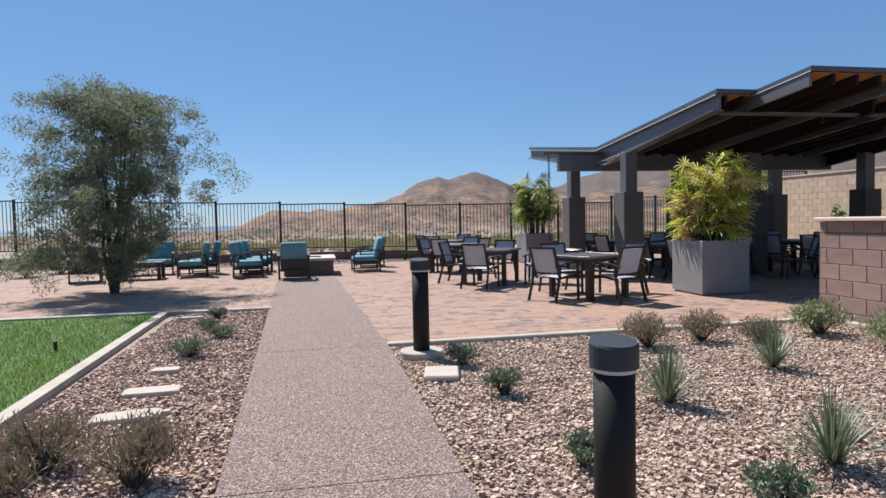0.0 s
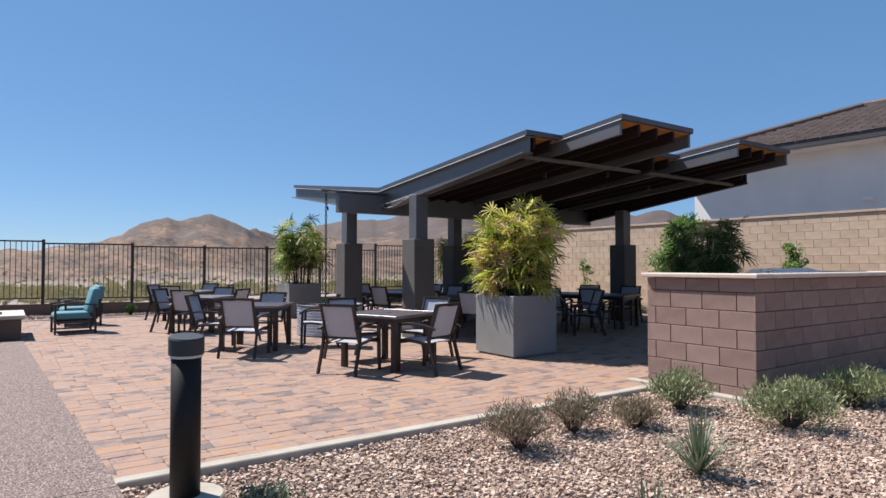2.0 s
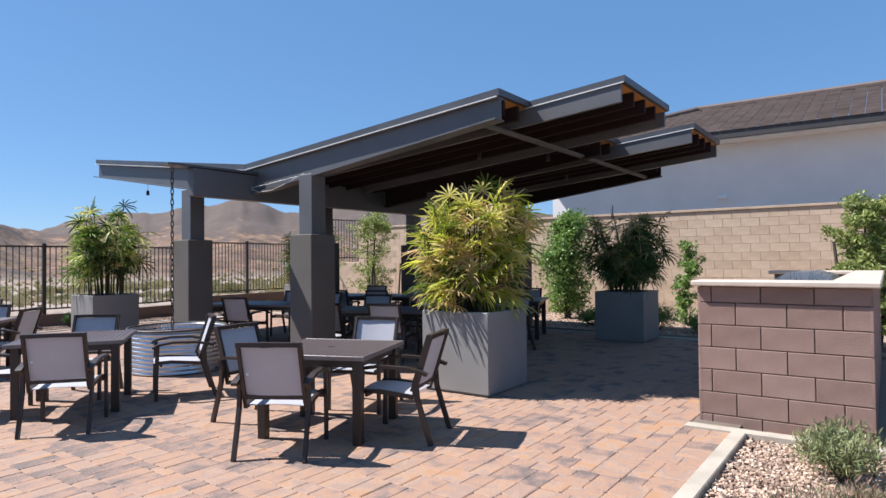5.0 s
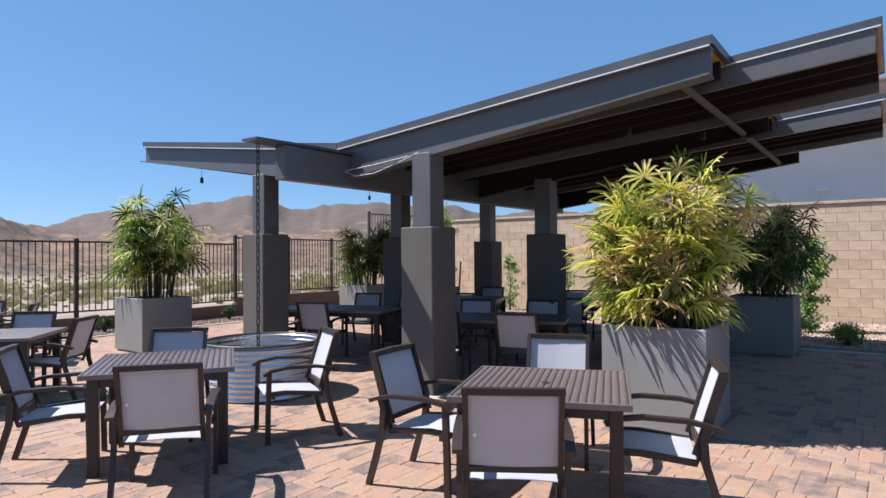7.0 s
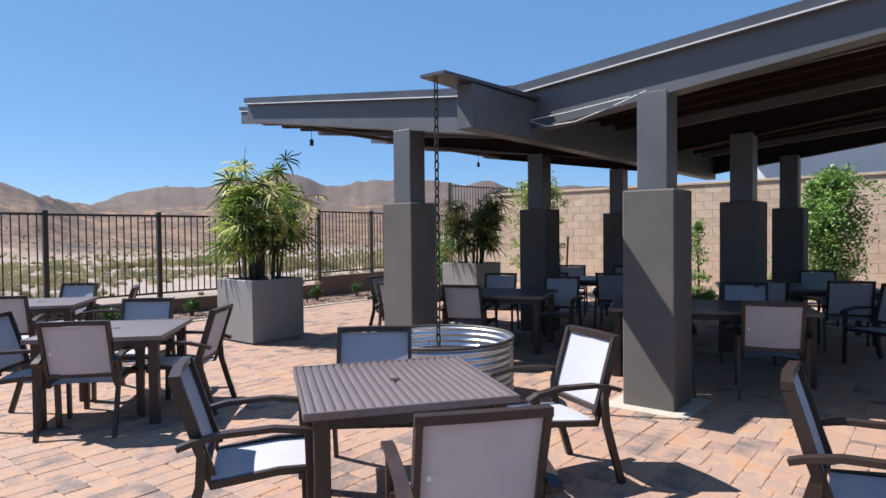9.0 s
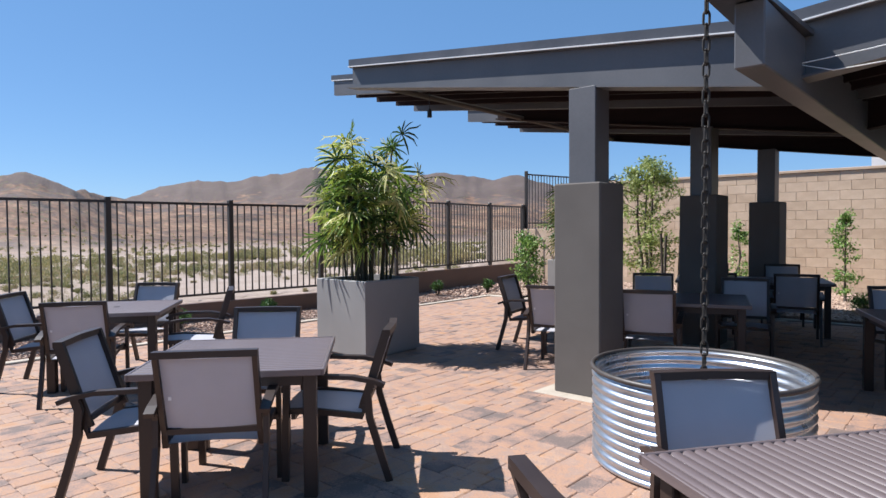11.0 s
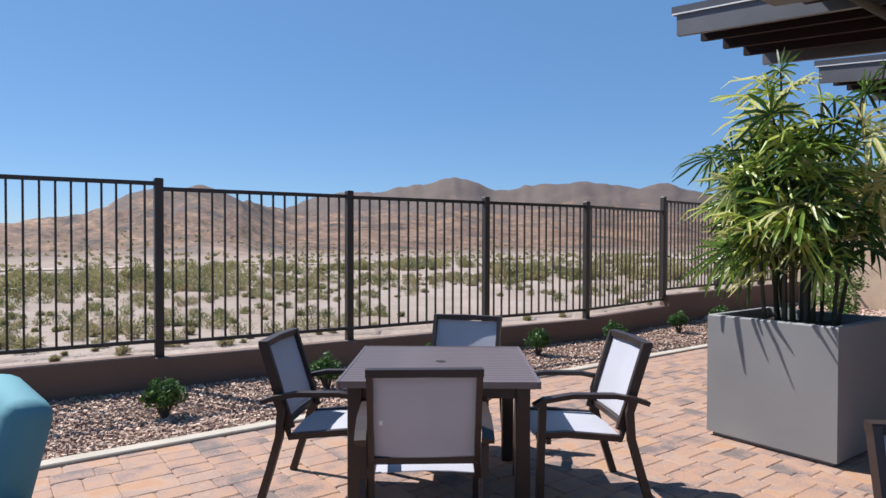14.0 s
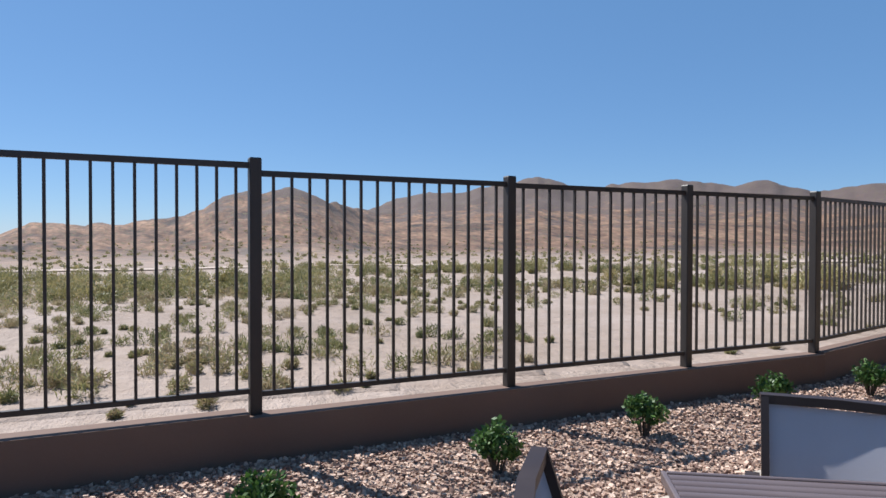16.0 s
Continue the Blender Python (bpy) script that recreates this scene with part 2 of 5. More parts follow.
def mesh_of(name, bm):
    me = bpy.data.meshes.new(name)
    bm.normal_update()
    bm.to_mesh(me)
    bm.free()
    return me


def part(name, bm, material, parent=None, label="", smooth=False):
    me = bm if isinstance(bm, bpy.types.Mesh) else mesh_of(name, bm)
    if not me.materials:
        me.materials.append(material)
    me.shade_smooth() if smooth else me.shade_flat()
    ob = new(name, me)
    ob.parent = parent
    return tagged(ob, label)


def raw(name, verts, faces, material, parent=None, label="", smooth=False):
    """A mesh from arrays of corners and equal-sided faces."""
    me = bpy.data.meshes.new(name)
    verts, faces = np.asarray(verts, np.float32), np.asarray(faces, np.int32)
    k = faces.shape[1]
    me.vertices.add(len(verts)), me.vertices.foreach_set("co", verts.ravel())
    me.loops.add(faces.size), me.loops.foreach_set("vertex_index", faces.ravel())
    me.polygons.add(len(faces)), me.polygons.foreach_set("loop_start", np.arange(0, faces.size, k, dtype=np.int32))
    me.update(calc_edges=True)
    return part(name, me, material, parent, label, smooth)


def bx(bm, x0, x1, y0, y1, z0, z1, bev=0.0, m=None):
    """A box, its edges eased."""
    r = bmesh.ops.create_cube(bm, size=1, matrix=Matrix.Translation(((x0 + x1) / 2, (y0 + y1) / 2, (z0 + z1) / 2)) @ Matrix.Diagonal((x1 - x0, y1 - y0, z1 - z0, 1)))
    vs = r["verts"]
    if m is not None:
        bmesh.ops.transform(bm, matrix=m, verts=vs)
    if bev:
        es = list({e for v in vs for e in v.link_edges})
        bmesh.ops.bevel(bm, geom=es, offset=bev, segments=1, affect="EDGES", profile=0.5)
    return bm


def B(x0, x1, y0, y1, z0, z1, bev=0.0, m=None):
    return bx(bmesh.new(), x0, x1, y0, y1, z0, z1, bev, m)


def hexa(bm, corners):
    """A solid from eight corners: four below, four above."""
    v = [bm.verts.new(c) for c in corners]
    for f in ((3, 2, 1, 0), (4, 5, 6, 7), (0, 1, 5, 4), (1, 2, 6, 5), (2, 3, 7, 6), (3, 0, 4, 7)):
        bm.faces.new([v[i] for i in f])
    return bm


def bar(bm, pts, w, h, side=(1, 0, 0)):
    """A rectangular bar along points; w along side, h across it."""
    pts = [Vector(p) for p in pts]
    s = Vector(side).normalized()
    rings = []
    for i, p in enumerate(pts):
        d = (pts[min(i + 1, len(pts) - 1)] - pts[max(i - 1, 0)]).normalized()
        n = d.cross(s).normalized()
        s2 = n.cross(d).normalized()
        rings.append([bm.verts.new(p + s2 * a * w / 2 + n * b * h / 2) for a, b in ((-1, -1), (1, -1), (1, 1), (-1, 1))])
    for a, b in zip(rings, rings[1:]):
        for k in range(4):
            bm.faces.new((a[k], a[(k + 1) % 4], b[(k + 1) % 4], b[k]))
    bm.faces.new(rings[0][::-1]), bm.faces.new(rings[-1])
    bmesh.ops.recalc_face_normals(bm, faces=bm.faces[:])
    return bm


def rod(bm, pts, radii, n=7):
    """A round rod along points."""
    pts = [Vector(p) for p in pts]
    if not isinstance(radii, (list, tuple)):
        radii = [radii] * len(pts)
    rings = []
    for i, p in enumerate(pts):
        d = (pts[min(i + 1, len(pts) - 1)] - pts[max(i - 1, 0)]).normalized()
        u = d.cross(Vector((0.31, 0.17, 0.93) if abs(d.z) < 0.9 else (1, 0, 0))).normalized()
        v = d.cross(u)
        rings.append([bm.verts.new(p + (u * math.cos(2 * math.pi * k / n) + v * math.sin(2 * math.pi * k / n)) * radii[i]) for k in range(n)])
    for a, b in zip(rings, rings[1:]):
        for k in range(n):
            bm.faces.new((a[k], a[(k + 1) % n], b[(k + 1) % n], b[k]))
    bm.faces.new(rings[0][::-1]), bm.faces.new(rings[-1])
    return bm


def lathe(bm, prof, n=32):
    """A turned form from (radius, height) pairs."""
    rings = [[bm.verts.new((r * math.cos(2 * math.pi * k / n), r * math.sin(2 * math.pi * k / n), z)) for k in range(n)] for r, z in prof]
    for a, b in zip(rings, rings[1:]):
        for k in range(n):
            bm.faces.new((a[k], a[(k + 1) % n], b[(k + 1) % n], b[k]))
    if prof[0][0] > 0.001:
        bm.faces.new(rings[0][::-1])
    if prof[-1][0] > 0.001:
        bm.faces.new(rings[-1])
    return bm


def slab_mesh(name, lx, ly, lz, e=0.006):
    """A paver or block lying with its middle at the origin of x and y, its top edges eased."""
    x, y = lx / 2, ly / 2
    v = [(-x, -y, 0), (x, -y, 0), (x, y, 0), (-x, y, 0), (-x, -y, lz - e), (x, -y, lz - e), (x, y, lz - e), (-x, y, lz - e),
         (e - x, e - y, lz), (x - e, e - y, lz), (x - e, y - e, lz), (e - x, y - e, lz)]
    f = [(0, 1, 5, 4), (1, 2, 6, 5), (2, 3, 7, 6), (3, 0, 4, 7), (4, 5, 9, 8), (5, 6, 10, 9), (6, 7, 11, 10), (7, 4, 8, 11), (8, 9, 10, 11)]
    return v, f


def tumbled(lx, ly, lz, rs):
    """A tumbled paver: worn corners, uneven sides, eased top; middle of its foot at the origin."""
    x, y = lx / 2, ly / 2
    c = rs.uniform(0.008, 0.02, 4)
    rim = [(-x + c[0], -y), (0, -y), (x - c[1], -y), (x, -y + c[1]), (x, 0), (x, y - c[2]), (x - c[2], y), (0, y), (-x + c[3], y), (-x, y - c[3]), (-x, 0), (-x, -y + c[0])]
    j = rs.uniform(-0.0042, 0.0012, (12, 2))
    rim = [(a + math.copysign(q[0], a) * (a != 0), b + math.copysign(q[1], b) * (b != 0)) for (a, b), q in zip(rim, j)]
    e = rs.uniform(0.005, 0.009)
    v = [(a, b, 0) for a, b in rim] + [(a, b, lz - 0.005) for a, b in rim]
    v += [(a * (1 - e / x), b * (1 - e / y), lz + rs.uniform(-0.0008, 0.0008)) for a, b in rim]
    f = [(r + k, r + (k + 1) % 12, r + 12 + (k + 1) % 12, r + 12 + k) for r in (0, 12) for k in range(12)]
    return v, f, tuple(range(24, 36))


def slabs(name, rects, material, parent, lz, z=0.0, jit=0.002):
    """Many pavers in one mesh: rects of middle x, y and sizes."""
    V, F = [], []
    rs = np.random.RandomState(7)
    for cx, cy, lx, ly in rects:
        v, f, top = tumbled(lx, ly, lz + rs.uniform(-jit, jit), rs)
        o = len(V)
        V += [(a + cx, b + cy, c + z) for a, b, c in v]
        F += [tuple(q + o for q in g) for g in f]
        F += [tuple(o + top[q] for q in (0, k, k + 1, k + 2)) for k in range(1, 10, 2)]
    ob = raw(name, V, F, material, parent)
    return tagged(ob, kind="stuff")


def FY(x):
    """The line of the fence, which bends back past the step."""
    return 22.60 - 0.080 * x if x < 9.38 else 21.85 + (x - 9.38) * 0.13 if x < 12 else 22.19 + (x - 12) * 0.06

# ---- ground and distance ----
SKYLINE = [(-180, -1.0), (-60, -0.7), (-20, -0.65), (-8.5, -0.65), (-7.3, -0.3), (-6, 0.6), (-4.5, 1.05), (-3, 1.15), (-1.4, 0.85), (2, 1.15), (5, 1.6), (6.8, 2.0), (8, 2.7), (9.2, 3.45), (10.6, 4.1), (12.2, 3.9), (14.6, 4.35), (16.2, 4.1),
           (18.2, 3.4), (19.8, 2.85), (21.5, 2.45), (22.7, 2.85), (24.2, 3.7), (26, 4.05), (30.5, 4.4), (33.5, 4.8), (35.6, 5.4), (37.2, 5.6), (38.6, 5.25), (40.2, 4.55), (41.5, 4.45), (45.5, 5.0), (48, 5.15), (51, 4.75), (53.4, 4.5), (54.8, 4.85), (56.5, 4.5), (59, 3.7), (63.2, 4.2), (66, 4.0), (80, 3.6), (110, 1.0), (180, -1.0)]
SB, SE = np.array([s[0] for s in SKYLINE], float), np.array([s[1] for s in SKYLINE], float)
CX, CY = 1.8, 12.0


def land(x, y):
    dx, dy = x - CX, y - CY
    r = math.hypot(dx, dy)
    b = math.degrees(math.atan2(dx, dy))
    d = y - FY(x)
    if d < 0.25 and r < 60 and x < 17.3:
        return -0.12
    flat = 0.27 - 1.55 * min(1, max(0, d) / 60) + 0.10 * noise.noise((x * 0.12, y * 0.12, 0)) * min(1, max(0, d) / 4)
    if x > 17.3 and d < 4:
        flat = 0.0
    near = min(1, max(0, (24 - b) / 6))
    R = 430 - 170 * near
    foot = 150 - 45 * near
    e = float(np.mean(np.interp([b - 0.5, b, b + 0.5], SB, SE))) + 0.1
    top = 1.45 + R * math.tan(radians(e)) + R * 0.002 * noise.fractal((b * 1.1, 1.7, 0.0), 0.7, 2.0, 6) * min(1, max(0, e))
    k = min(1.0, max(0.0, (r - foot) / (R - foot)))
    s = k ** 1.45
    rough = noise.fractal((x * 0.022, y * 0.022, 3.1), 1.0, 2.0, 6)
    ridged = abs(noise.noise((x * 0.012, y * 0.012, 8.0)))
    z = flat * (1 - s) + top * s + (rough * 2.5 - ridged * 6.0 - 2.5 * abs(noise.noise((b * 0.30, r * 0.004, 4.0))) - 1.2 * abs(noise.noise((x * 0.05, y * 0.05, 2.0)))) * s * (1 - s) * 2.4 * min(1, max(0, e + 0.3))
    if r > R:
        z = top - (r - R) * 0.05 + rough * 0.4
    crags = noise.ridged_multi_fractal((x * 0.03, y * 0.03, 6.0), 0.9, 2.1, 5, 1.0, 2.0)
    return z + (rough * 0.3 + 0.5 * noise.noise((x * 0.15, y * 0.15, 5.0))) * min(1, k * 6) + (crags - 1.1) * 1.5 * min(1, k * 1.6) * min(1, max(0, e + 0.2))


bear = sorted(set(list(np.arange(-180, -30, 5.0)) + list(np.arange(-30, -10, 0.8)) + list(np.arange(-10, 70, 0.3)) + list(np.arange(70, 181, 4.0))))
rads = [0, 4, 7, 8.5, 9.2] + list(np.arange(9.5, 22, 0.35)) + list(22 * 1.03 ** np.arange(0, 113)) + [700, 900, 1300, 2000, 3200, 4800]
GV = []
for r in rads:
    for b in bear:
        x, y = CX + r * math.sin(radians(b)), CY + r * math.cos(radians(b))
        GV.append((x, y, land(x, y) if r < 640 else min(land(x, y), -1.0 - (r - 640) * 0.012)))
nb = len(bear)
GF = [(i * nb + j, i * nb + (j + 1) % nb, (i + 1) * nb + (j + 1) % nb, (i + 1) * nb + j) for i in range(len(rads) - 1) for j in range(nb - 1)]
M_land = mat("desert_land", [(0.19, 0.137, 0.10), (0.28, 0.212, 0.165), (0.35, 0.275, 0.228), (0.43, 0.352, 0.308)], 0.95, 0.25, 3.5, 0.5, 0.05, rnd="world")
# rock and scrub take over from sand where the land steepens
N, L = M_land.node_tree.nodes, M_land.node_tree.links
geo = N.new("ShaderNodeNewGeometry")
far_off = N.new("ShaderNodeVectorMath"); far_off.operation = "DISTANCE"; far_off.inputs[1].default_value = (CX + 45, CY - 5, 0)
L.new(geo.outputs["Position"], far_off.inputs[0])
hz = N.new("ShaderNodeMapRange"); L.new(far_off.outputs["Value"], hz.inputs["Value"])
hz.inputs["From Min"].default_value, hz.inputs["From Max"].default_value = 66.0, 150.0
n3 = N.new("ShaderNodeTexNoise"); n3.inputs["Scale"].default_value, n3.inputs["Detail"].default_value = 0.07, 12; n3.inputs["Roughness"].default_value = 0.7
gully = N.new("ShaderNodeMapping"); gully.inputs["Rotation"].default_value, gully.inputs["Scale"].default_value = (0, 0, radians(25)), (1.15, 0.55, 1.6)
L.new(geo.outputs["Position"], gully.inputs["Vector"]), L.new(gully.outputs[0], n3.inputs["Vector"])
r3 = N.new("ShaderNodeValToRGB"); L.new(n3.outputs["Fac"], r3.inputs[0])
for i, (p, c) in enumerate(((0.38, (0.042, 0.029, 0.026)), (0.44, (0.135, 0.071, 0.045)), (0.52, (0.25, 0.138, 0.082)), (0.62, (0.335, 0.2, 0.122)))):
    e = r3.color_ramp.elements[i] if i < 2 else r3.color_ramp.elements.new(p)
    e.position, e.color = p, (*c, 1)
vor = N.new("ShaderNodeTexVoronoi"); vor.inputs["Scale"].default_value = 0.45
L.new(geo.outputs["Position"], vor.inputs["Vector"])
vr = N.new("ShaderNodeMapRange"); L.new(vor.outputs["Distance"], vr.inputs["Value"])
vr.inputs["From Min"].default_value, vr.inputs["From Max"].default_value = 0.18, 0.34
scrub = N.new("ShaderNodeMix"); scrub.data_type = "RGBA"
L.new(vr.outputs[0], scrub.inputs["Factor"]); scrub.inputs["A"].default_value = (0.10, 0.085, 0.045, 1)
n4 = N.new("ShaderNodeTexNoise"); n4.inputs["Scale"].default_value, n4.inputs["Detail"].default_value = 0.55, 8
L.new(gully.outputs[0], n4.inputs["Vector"])
speck = N.new("ShaderNodeMapRange"); L.new(n4.outputs["Fac"], speck.inputs["Value"])
speck.inputs["From Min"].default_value, speck.inputs["From Max"].default_value = 0.38, 0.62
speck.inputs["To Min"].default_value, speck.inputs["To Max"].default_value = 0.5, 1.05
# far slopes lighten with distance: haze put into the colour
far_haze = N.new("ShaderNodeMapRange"); L.new(far_off.outputs["Value"], far_haze.inputs["Value"])
far_haze.inputs["From Min"].default_value, far_haze.inputs["From Max"].default_value = 230.0, 390.0
far_haze.inputs["To Min"].default_value, far_haze.inputs["To Max"].default_value = 0.8, 1.2
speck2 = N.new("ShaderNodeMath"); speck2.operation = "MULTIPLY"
L.new(speck.outputs[0], speck2.inputs[0]), L.new(far_haze.outputs[0], speck2.inputs[1])
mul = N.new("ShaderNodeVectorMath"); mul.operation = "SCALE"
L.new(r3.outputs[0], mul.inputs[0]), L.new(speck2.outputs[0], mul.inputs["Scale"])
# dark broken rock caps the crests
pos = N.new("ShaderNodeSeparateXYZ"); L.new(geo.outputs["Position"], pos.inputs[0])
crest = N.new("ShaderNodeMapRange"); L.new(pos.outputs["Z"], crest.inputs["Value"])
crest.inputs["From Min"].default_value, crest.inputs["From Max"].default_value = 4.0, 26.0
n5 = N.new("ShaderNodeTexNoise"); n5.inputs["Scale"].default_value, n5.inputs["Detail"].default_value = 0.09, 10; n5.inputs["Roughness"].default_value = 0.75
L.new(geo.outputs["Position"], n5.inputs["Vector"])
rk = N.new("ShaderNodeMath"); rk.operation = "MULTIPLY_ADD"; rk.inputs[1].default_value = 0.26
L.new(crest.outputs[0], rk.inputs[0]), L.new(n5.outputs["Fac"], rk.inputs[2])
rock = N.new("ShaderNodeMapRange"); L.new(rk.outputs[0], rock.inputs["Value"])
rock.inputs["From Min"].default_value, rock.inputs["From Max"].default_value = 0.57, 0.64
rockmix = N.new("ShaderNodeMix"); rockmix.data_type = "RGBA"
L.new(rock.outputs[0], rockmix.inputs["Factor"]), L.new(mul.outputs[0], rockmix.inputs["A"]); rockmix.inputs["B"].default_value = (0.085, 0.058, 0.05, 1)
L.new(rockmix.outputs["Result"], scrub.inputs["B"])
mixl = N.new("ShaderNodeMix"); mixl.data_type = "RGBA"
L.new(hz.outputs[0], mixl.inputs["Factor"])
pb = N["Principled BSDF"]
L.new(pb.inputs["Base Color"].links[0].from_socket, mixl.inputs["A"]), L.new(scrub.outputs["Result"], mixl.inputs["B"])
L.new(mixl.outputs["Result"], pb.inputs["Base Color"])
relief = N.new("ShaderNodeBump")
relief.inputs["Strength"].default_value, relief.inputs["Distance"].default_value = 0.8, 1.5
L.new(n3.outputs["Fac"], relief.inputs["Height"])
L.new(pb.inputs["Normal"].links[0].from_socket, relief.inputs["Normal"])
L.new(relief.outputs[0], pb.inputs["Normal"])
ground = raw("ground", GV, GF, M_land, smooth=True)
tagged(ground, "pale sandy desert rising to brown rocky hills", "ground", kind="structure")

# an added glossy blue sheet stands in for haze over the far valley
M_haze_sheet = mat("hazy_valley_sheet", [(0.02, 0.05, 0.09), (0.03, 0.07, 0.12)], 0.3, 0.02, 0.4, 0.1, 0.05, rnd="world")
LV, LF = [], []
for b in np.arange(-62, 0, 2.0):
    for r in (560, 4700):
        LV.append((CX + r * math.sin(radians(b)), CY + r * math.cos(radians(b)), -7.5))
for k in range(len(LV) // 2 - 1):
    LF.append((2 * k, 2 * k + 2, 2 * k + 3, 2 * k + 1))
lake = raw("water", LV, LF, M_haze_sheet)
tagged(lake, "glossy blue sheet standing in for valley haze beyond the hills", "lake", kind="structure")

# ---- paving, beds, lawn ----
walkway = thing("walkway", "exposed aggregate concrete path with saw-cut joints", "path", kind="structure")
def path_sides(y):
    """The path leans a little to the left on its way."""
    return float(np.interp(y, (-9, 2.9, 7.25, 15.6), (0.3, -0.04, -0.19, -0.51))), float(np.interp(y, (-9, 6.4, 15.6), (1.25, 1.21, 0.89)))


for y0, y1 in ((-9, -0.6), (-0.59, 2.9), (2.91, 6.38), (6.39, 10.2), (10.21, 15.6)):
    (a0, b0), (a1, b1) = path_sides(y0), path_sides(y1)
    part("path_slab", hexa(bmesh.new(), [(a0, y0, -0.1), (b0, y0, -0.1), (b1, y1, -0.1), (a1, y1, -0.1), (a0, y0, 0.008), (b0, y0, 0.008), (b1, y1, 0.008), (a1, y1, 0.008)]), M_walk, walkway)
bed = thing("gravel_bed", "crushed tan landscaping gravel", "gravel", kind="structure")
part("bed_right", B(1.2, 17.1, -9, 6.3, -0.1, -0.035), M_gravelbed, bed)
part("bed_left", B(-1.75, 0.25, -9, 9.9, -0.1, -0.035), M_gravelbed, bed)
part("bed_back", B(-12, 17.1, 20.42, 21.3, -0.1, -0.03), M_gravelbed, bed)
part("bed_back", hexa(bmesh.new(), [(-12, 21.3, -0.1), (17.1, 21.3, -0.1), (17.1, 22.6, -0.1), (-12, 23.5, -0.1), (-12, 21.3, -0.03), (17.1, 21.3, -0.03), (17.1, 22.6, -0.03), (-12, 23.5, -0.03)]), M_gravelbed, bed)
part("bed_wall", B(12.85, 17.1, 4.5, 20.42, -0.1, 0.06), M_gravelbed, bed)
joint = thing("paver_bedding", "sand-filled bedding under concrete pavers", "paving", kind="structure")
part("bedding", B(0.8, 12.7, 6.5, 20.3, -0.1, -0.008), M_sandjoint, joint)
part("bedding", B(-12, -0.28, 9.98, 20.3, -0.1, -0.008), M_sandjoint, joint)
part("bedding", B(-0.28, 1.2, 15.6, 20.3, -0.1, -0.008), M_sandjoint, joint)
kerb = thing("kerb", "pale concrete mow kerb", "kerb", kind="structure")
for x0, x1, y0, y1 in ((1.2, 6.68, 6.4, 6.52), (-1.8, -0.25, 9.86, 9.98), (-12, 12.85, 20.3, 20.42), (12.7, 12.85, 6.9, 20.3), (6.68, 6.80, 5.4, 6.9), (6.68, 12.0, 5.28, 5.4)):
    part("kerb_length", B(x0, x1, y0, y1, -0.1, 0.022, 0.008), M_conc, kerb)
part("kerb_length", hexa(bmesh.new(), [(-1.56, -4, -0.1), (-1.44, -4, -0.1), (-1.78, 9.86, -0.1), (-1.90, 9.86, -0.1), (-1.56, -4, 0.03), (-1.44, -4, 0.03), (-1.78, 9.86, 0.03), (-1.90, 9.86, 0.03)]), M_conc, kerb)
part("kerb_length", B(-12, -1.90, 9.84, 9.98, -0.1, 0.03, 0.008), M_conc, kerb)
lawn = part("lawn_soil", hexa(bmesh.new(), [(-12, -4, -0.1), (-1.56, -4, -0.1), (-1.90, 9.84, -0.1), (-12, 9.84, -0.1), (-12, -4, 0.0), (-1.56, -4, 0.0), (-1.90, 9.84, 0.0), (-12, 9.84, 0.0)]), M_lawn_soil)
tagged(lawn, "mown green lawn", "lawn", kind="structure")

# ---- fence wall and perimeter wall ----
fwall = thing("wall_fence_base", "low tan stucco retaining wall under the fence", "wall", kind="structure")
for xa, xb, h in ((-14, -3, 0.34), (-3, 3.6, 0.30), (3.6, 9.38, 0.27), (9.38, 11.7, 0.29), (11.7, 17.3, 0.47)):
    part("wall_length", hexa(bmesh.new(), [(xa, FY(xa) - 0.12, -0.12), (xb, FY(xb) - 0.12, -0.12), (xb, FY(xb) + 0.055, -0.12), (xa, FY(xa) + 0.055, -0.12),
                                            (xa, FY(xa) - 0.12, h), (xb, FY(xb) - 0.12, h), (xb, FY(xb) + 0.055, h), (xa, FY(xa) + 0.055, h)]), M_lowwall, fwall)


for xa, xb in ((-14, 9.38), (9.38, 17.3)):
    verge = part("verge", hexa(bmesh.new(), [(xa, FY(xa) + 0.056, -0.1), (xb, FY(xb) + 0.056, -0.1), (xb, FY(xb) + 1.0, -0.1), (xa, FY(xa) + 1.0, -0.1),
                                             (xa, FY(xa) + 0.056, 0.262), (xb, FY(xb) + 0.056, 0.262), (xb, FY(xb) + 1.0, 0.25), (xa, FY(xa) + 1.0, 0.25)]), M_land)
    tagged(verge, "pale sandy verge behind the low wall", "ground", kind="structure")

# ---- pavilion ----
def ztop(y):
    return 2.95 + ((13.39 - y) * 0.092 if y < 13.39 else (y - 13.39) * 0.118)


pav = thing("pavilion", "dark steel butterfly-roof shade pavilion on stucco columns", "pavilion")
for cx in (7.02, 10.0, 12.98):
    for cy in (11.99, 14.89):
        col = part("column", B(cx - 0.225, cx + 0.225, cy - 0.225, cy + 0.225, 0.0, 1.86, 0.012), M_stucco, pav)
        part("post", B(cx - 0.13, cx + 0.13, cy - 0.13, cy + 0.13, 1.86, 2.70, 0.006), M_steel, col)
        part("footing", B(cx - 0.36, cx + 0.36, cy - 0.36, cy + 0.36, -0.08, 0.006, 0.004), M_conc, col)
STRIPS = ((6.95, 7.68, 8.91, 18.07), (7.68, 9.38, 7.74, 19.32), (9.38, 10.72, 8.91, 18.07), (10.72, 12.42, 7.74, 19.32), (12.42, 13.15, 8.91, 18.07))


